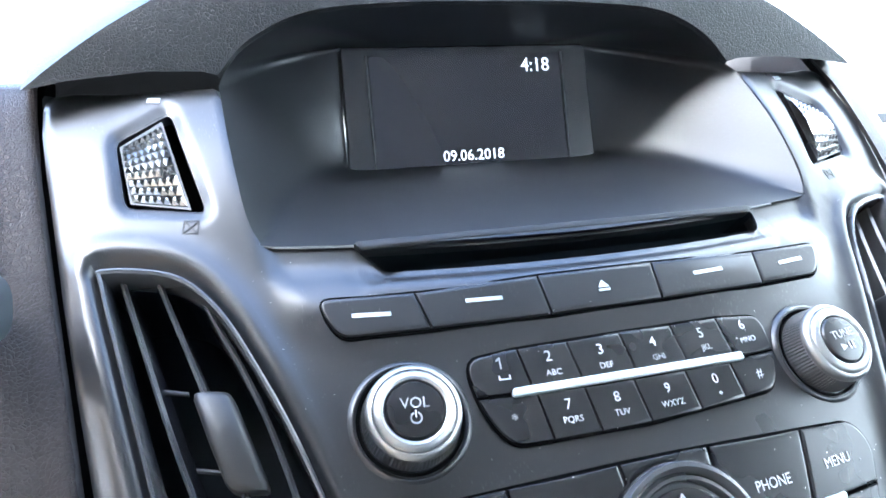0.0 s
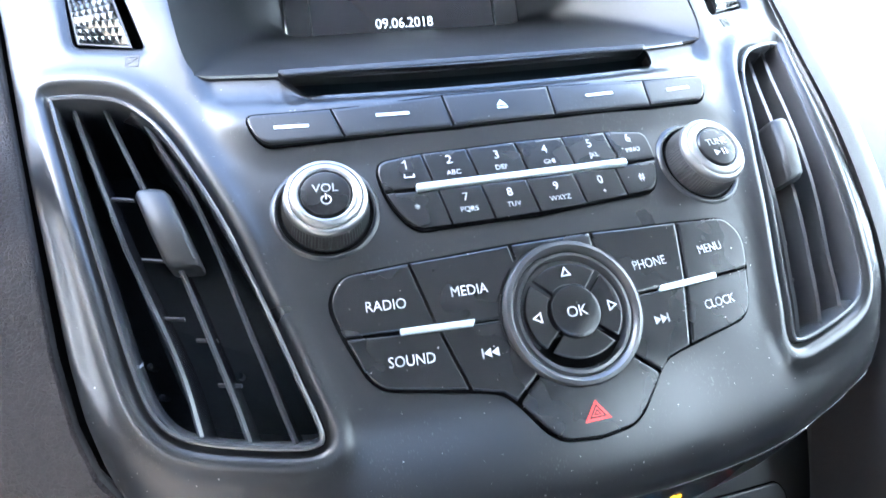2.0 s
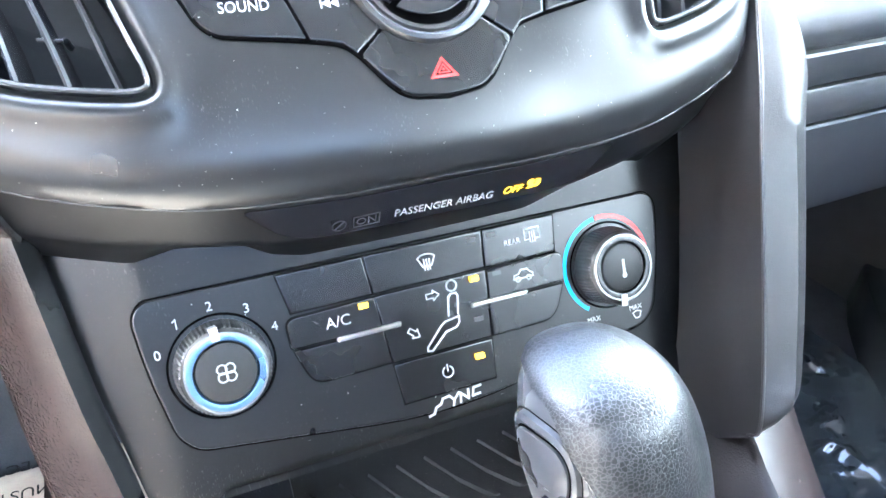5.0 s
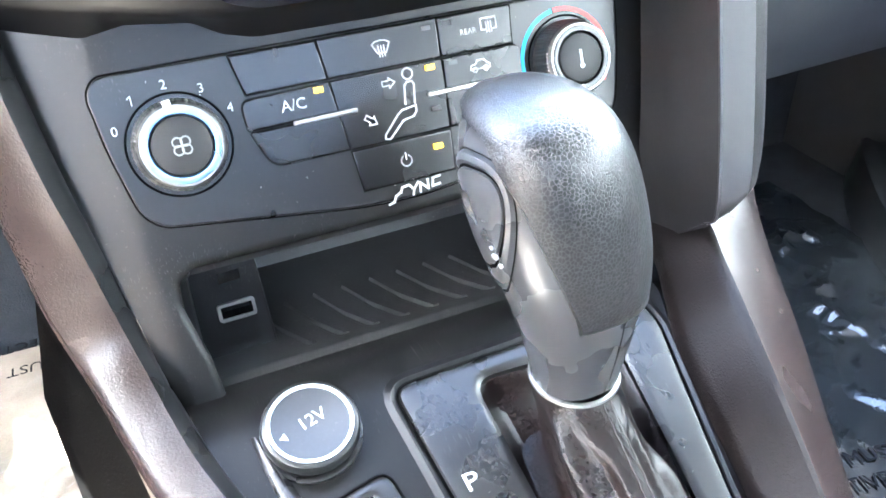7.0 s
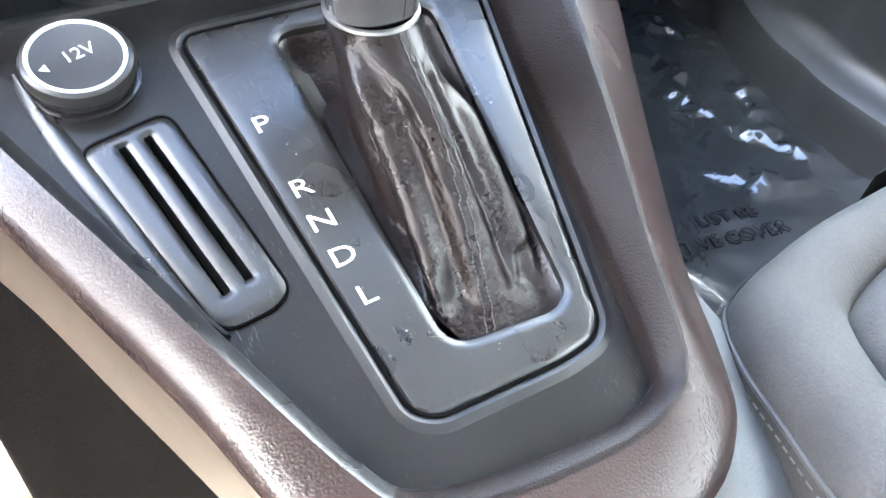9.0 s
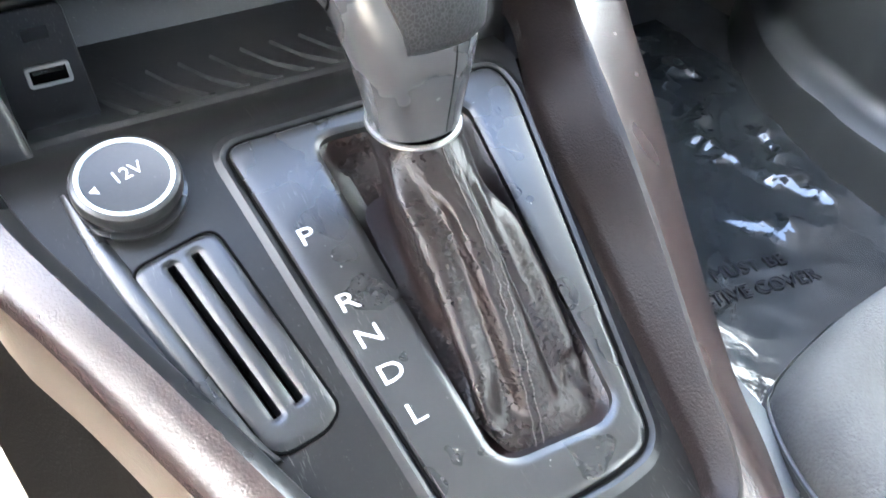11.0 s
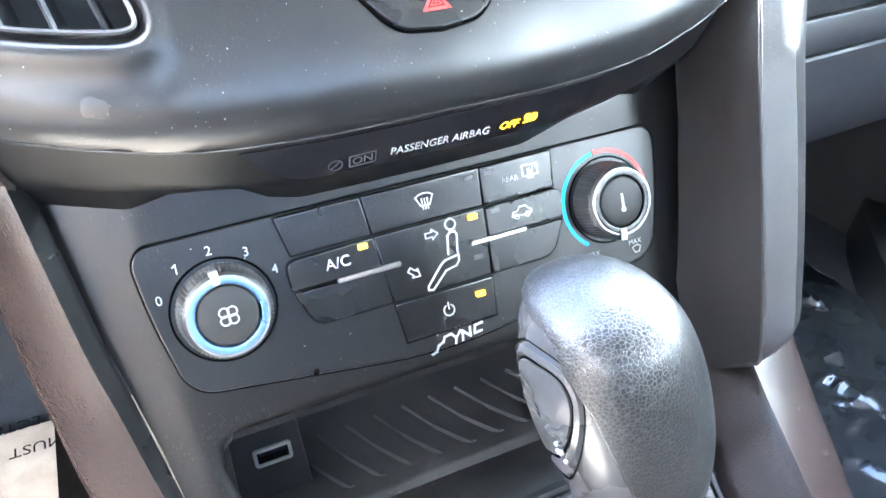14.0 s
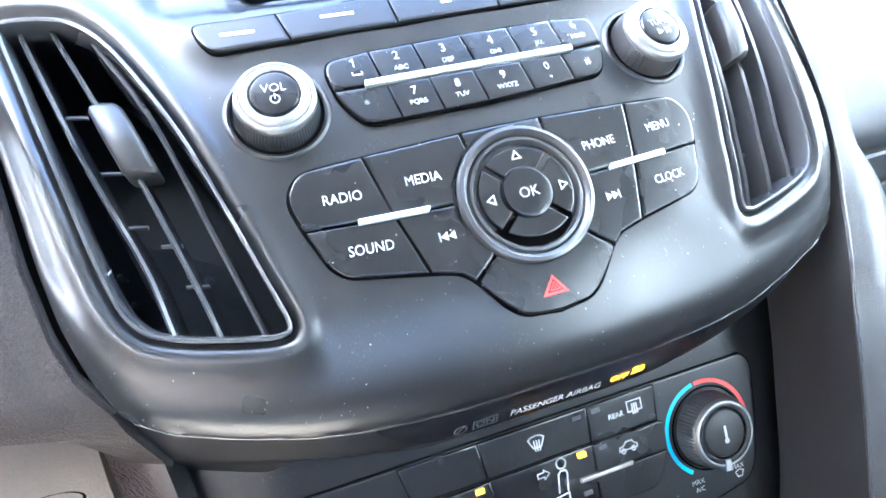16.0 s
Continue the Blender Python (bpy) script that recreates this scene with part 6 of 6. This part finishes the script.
def film(x0, x1, y0, y1, seed, calm, label, mat):
    th = thing("mat_film", label, "floor film", "floor mat films")
    nx, ny = int((x1 - x0) / 3.5), int((y1 - y0) / 3.5)
    rows_ = []
    for j in range(ny + 1):
        y = y0 + (y1 - y0) * j / ny
        r = []
        for i in range(nx + 1):
            x = x0 + (x1 - x0) * i / nx
            k = calm(x, y)
            r.append(V(x, y, -655 + crumple(x, y, seed, 8.0 * k)))
        rows_.append(r)
    bm = bmesh.new()
    loft(bm, rows_, False)
    part("film_sheet", bm, mat, th, "plastic film over the floor mat", True).data.set_sharp_from_angle(angle=radians(70))
    return th


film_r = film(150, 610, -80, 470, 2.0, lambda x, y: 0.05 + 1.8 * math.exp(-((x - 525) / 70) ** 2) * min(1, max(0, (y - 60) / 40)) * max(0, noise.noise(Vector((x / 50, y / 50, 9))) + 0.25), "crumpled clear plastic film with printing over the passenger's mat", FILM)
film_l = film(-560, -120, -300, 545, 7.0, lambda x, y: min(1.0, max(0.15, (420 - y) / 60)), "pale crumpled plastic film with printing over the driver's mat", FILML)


def on_film(u, v, h=0.0):
    return V(u, v, -654.0 + h)


for s_, x, y, turn, par in (("MUST BE", 390, 97, -11, film_r), ("PROTECTIVE COVER", 352, 80, -11, film_r), ("MUST", -236, 512, 180, film_l), ("PROTECTIVE", -236, 549, 180, film_l)):
    lettering(s_, on_film, x, y, 13, par, PRINT, 1.2, turn, 1.0, "film_lettering")

# ---- passenger seat ----
seat = thing("car_seat", "grey cloth passenger seat cushion with stitched side bolster", "car seat")
OUT = spline([(330, -62), (246, -69), (200, -72), (176, -75), (148, -81), (130, -88), (122, -96), (114, -114), (108, -140), (102, -170), (97, -230), (96, -420), (100, -620)], 6)


def seat_row(ins, z, amp):
    return [V(*(Vector(p) + Vector((ins * 0.8, -ins * 0.6))), z + amp * noise.noise(Vector((p[0] * 0.012, p[1] * 0.012, z * 0.02)))) for p in OUT]


bm = bmesh.new()
loft(bm, [seat_row(i_, z, 2.0) for i_, z in ((6, -640), (4, -540), (2, -490), (1, -462), (1, -448), (2.2, -442.5))], False)
part("side_panel", bm, CLOTH, seat, "grey cloth side of the cushion", True)
bm = bmesh.new()
loft(bm, [seat_row(i_, z, 2.5) for i_, z in ((2.6, -444), (3.4, -440), (6, -434), (12, -427.5), (20, -424), (30, -423.5), (40, -427), (46, -433), (48.5, -439))], False)
part("side_bolster", bm, CLOTH, seat, "grey cloth bolster roll", True)
bm = bmesh.new()
loft(bm, [seat_row(i_, z, 3.0) for i_, z in ((47.5, -440), (50, -433), (56, -428), (70, -424), (110, -421), (200, -420))], False)
part("cushion", bm, CLOTH, seat, "grey woven cloth cushion", True)
bm = bmesh.new()
front_ = [(620, -40), (460, -46), (360, -50), (300, -54), (262, -60)]
loft(bm, [[V(x + dx, y + dy, z) for x, y in spline(front_, 6)] for dx, dy, z in ((0, 4, -640), (0, 4, -470), (0, 2, -446), (1, -4, -434), (3, -14, -426), (6, -34, -421.5), (10, -90, -420.5))], False)
part("cushion_front", bm, CLOTH, seat, "grey woven cloth cushion front", True)
pipe = [Vector(p) + Vector((2.4 * 0.8, -2.4 * 0.6)) for p in OUT]
bm = bmesh.new()
loft(bm, [[V(p.x + 1.3 * math.cos(a), p.y, -442.6 + 1.3 * math.sin(a)) for a in np.linspace(0, 2 * math.pi, 9)[:-1]] for p in pipe], True)
part("piping", bm, SEATP, seat, "dark seam piping", True)
line = resample([tuple(Vector(p)) for p in OUT if p[0] < 135], 3.4, False)
for a, b in zip(line[:-1], line[1:]):
    if a[1] < -170:
        break
    a, b = Vector(a), Vector(b)
    q = a.lerp(b, 0.6)
    bm = bmesh.new()
    sd = (q - a).normalized().orthogonal() * 0.3
    loft(bm, [[V(p.x + sd.x, p.y + sd.y, -445.5), V(p.x - 0.6, p.y, -445.0), V(p.x - sd.x, p.y - sd.y, -446.0)] for p in (a, q)], True, True, True)
    part("stitch", bm, STITCHL, seat)


# ---- body shell: roof, windscreen opening, doors and windows ----
def slab(name, pts, thick, mat, label, category, axis=2):
    bm = bmesh.new()
    d = Vector((0, 0, 0))
    d[axis] = thick / 1000
    a = [V(*p) for p in pts]
    loft(bm, [a, [q + d for q in a]], True, True, True)
    return tagged(part(name, bm, mat, None, label), label, category, kind="structure")


slab("ceiling", [(-640, 165, 510), (640, 165, 510), (640, -1300, 540), (-640, -1300, 540)], 30, TRIM, "light grey fabric roof lining over the cabin", "ceiling")
slab("wall_east", [(720, 800, -668), (720, 800, -170), (720, -1300, -60), (720, -1300, -668)], 30, DOORM, "dark plastic passenger door below its window", "door", 0)
# unseen; high in front to block reflections, low behind to admit light
slab("wall_west", [(-720, 480, -668), (-720, 480, 10), (-720, 260, 30), (-720, -250, 30), (-720, -260, -480), (-720, -1300, -480), (-720, -1300, -668)], -30, DOORM, "unseen dark door panel and sill, cut low behind to let light in", "door", 0)
slab("wall_north", [(-740, 560, -700), (740, 560, -700), (740, 560, -130), (-740, 560, -130)], 40, CARPET, "carpeted bulkhead behind the dashboard", "wall", 1)
# unseen rear opening, sized to reflect a bright band in the lower fascia
slab("wall_south", [(-740, -1300, -700), (740, -1300, -700), (740, -1300, 310), (-740, -1300, 310)], -40, DOORM, "unseen dark rear of the cabin below an added light opening", "wall", 1)
slab("unseen_header", [(-740, -1300, 430), (740, -1300, 430), (740, -1300, 540), (-740, -1300, 540)], -40, TRIM, "unseen grey trim above the added rear opening", "trim", 1)
for sg in (-1, 1):
    slab("unseen_pillar", [(sg * 740, -1300, 310), (sg * 450, -1300, 310), (sg * 430, -1300, 430), (sg * 740, -1300, 430)], -40, TRIM, "unseen grey pillar beside the added rear opening", "pillar", 1)
for sg in (-1, 1):
    slab("unseen_header", [(sg * 640, 40, 500), (sg * 700, 20, 470), (sg * 700, -1300, 470), (sg * 640, -1300, 540)], 40, TRIM, "grey roof edge trim above the windows", "trim")
# added out of view: keeps sun off the rail and sky off the rim
slab("unseen_header", [(-705, 300, 262), (-735, 300, 262), (-735, -1300, 262), (-705, -1300, 262)], 258, TRIM, "unseen grey light block above the driver's window", "trim")
# added out of view: cuts the blue light from the passenger's side
slab("unseen_header", [(705, 320, 340), (735, 320, 340), (735, -1300, 340), (705, -1300, 340)], 190, TRIM, "unseen grey light block above the passenger's window", "trim")
# unseen dark blocks, added to darken what the console reflects
slab("unseen_pillar", [(705, -330, -60), (735, -330, -60), (735, -520, -60), (705, -520, -60)], 420, DOORM, "unseen dark light block beside the passenger", "pillar")
slab("unseen_pillar", [(-705, 40, 30), (-735, 40, 30), (-735, -250, 30), (-705, -250, 30)], 155, DOORM, "unseen dark light block beside the driver", "pillar")
# invented screen: gives the driver's side warm, dark reflections instead of sky
slab("added_wall", [(-2600, 6000, -950), (-2600, -6000, -950), (-2600, -6000, 1350), (-2600, 6000, 1350)], -200, TANW, "added tan screen outside the car, in shade, for warm dark reflections", "wall", 0)
# invented reflector: throws bright, bluish light in from the passenger's side
slab("added_wall", [(2600, 9000, -950), (2600, -9000, -950), (2600, -9000, 3000), (2600, 9000, 3000)], 200, PALEW, "added pale blue-white sunlit reflector wall outside the car", "wall", 0)
# ground outside
bm = grid_surface(np.linspace(-60000, 60000, 9), np.linspace(-60000, 60000, 9), lambda x, y: V(x, y, -950))
GROUND = material("concrete_ground", (0.42, 0.40, 0.37), 0.9, vary=0.12)
tagged(part("ground", bm, GROUND), "pale sunlit concrete ground outside the car", "ground", kind="structure")


# ---- dust flecks and scraps ----
rng = random.Random(11)
DUSTM = material("dust_fleck", (0.32, 0.31, 0.30), 0.9, vary=0.2)
keys_ = [strip_o, pad_o, [zz_ for zz_ in ((u, -149 + v / K) for u, v in cl_o)]]


def fleck(bm, f, u, v, h, size, slim):
    m = tangent(f, u, v) @ Matrix.Rotation(rng.uniform(0, 6.3), 4, "Z")
    pts = [(rng.uniform(0.7, 1.1) * size * math.cos(a), rng.uniform(0.7, 1.1) * size * slim * math.sin(a)) for a in np.linspace(0, 6.283, 6)[:-1]]
    loft(bm, [[m @ Vector((x / 1000, y / 1000, (h - 0.05) / 1000)) for x, y in pts], [m @ Vector((x * 0.8 / 1000, y * 0.8 / 1000, (h + 0.10) / 1000)) for x, y in pts]], True, False, True)


bm = bmesh.new()
count = 0
while count < 280:
    x, z = rng.uniform(-150, 150), rng.uniform(-200, -80)
    p = [(x, z)]
    if not inside(p, BEZEL)[0] or any(inside(p, h)[0] for h in (inset(VENT_L, -2), inset(VENT_R, -2), WHEEL_L, WHEEL_R, SLOT)):
        continue
    h = height_at(x, z)
    if any(inside(p, inset(k_, -2))[0] for k_ in keys_):
        h = 3.35 if z > -101 else 2.12
        if math.hypot(x, (z + 149) * K) < 26 or rng.random() < 0.5:
            continue
    if min(math.hypot(x + 71.0, z + 116.2), math.hypot(x - 71.0, z + 116.5)) < 18:
        continue
    count += 1
    fleck(bm, on_stack, x, z, h, rng.choice((0.10, 0.12, 0.14, 0.18, 0.22, 0.35)), rng.choice((0.3, 0.6, 1.0, 1.0)))
for k in range(70):
    fleck(bm, on_climate, rng.uniform(-98, 98), rng.uniform(-308, -248), 0.85, rng.choice((0.12, 0.18, 0.3)), rng.choice((0.25, 0.7, 1.0)))
for k in range(60):
    x, y = rng.uniform(-25, 78), rng.uniform(-100, 45)
    if inside([(x, y)], inset(PLATE, 2))[0] and not inside([(x, y)], inset(OPEN, -3))[0]:
        fleck(bm, on_gear, x, y, 1.65, rng.choice((0.12, 0.18, 0.28)), rng.choice((0.3, 0.7, 1.0)))
tagged(part("dust_flecks", bm, DUSTM), "pale dust flecks and lint lying on the black plastic", "dust", kind="stuff")


# paper scraps caught at the foot of the vent
def scrap(x, z, w, h_, turn):
    th = thing("paper_scrap", "small torn white paper scrap caught in the vent", "paper scrap", "paper scraps")
    bm = bmesh.new()
    m = tangent(on_stack, x, z) @ Matrix.Rotation(radians(turn), 4, "Z") @ Matrix.Rotation(radians(-50), 4, "X")
    pts = [(-w, -h_), (w * 0.8, -h_ * 0.9), (w, h_ * 0.7), (w * 0.2, h_), (-w * 0.9, h_ * 0.8)]
    loft(bm, [[m @ Vector((a / 1000, b / 1000, (c - 6 + 0.6 * math.sin(a)) / 1000)) for a, b in pts] for c in (0, 0.3)], True, True, True)
    part("paper", bm, WHITE, th)


for q in ((-103.5, -168.6, 2.6, 2.0, 8), (-97.0, -168.8, 2.4, 2.2, -6), (-113, -167.4, 2.2, 0.8, 4), (-134.6, -146.0, 0.9, 0.8, 20), (-127.5, -163.5, 0.9, 0.7, -20)):
    scrap(*q)
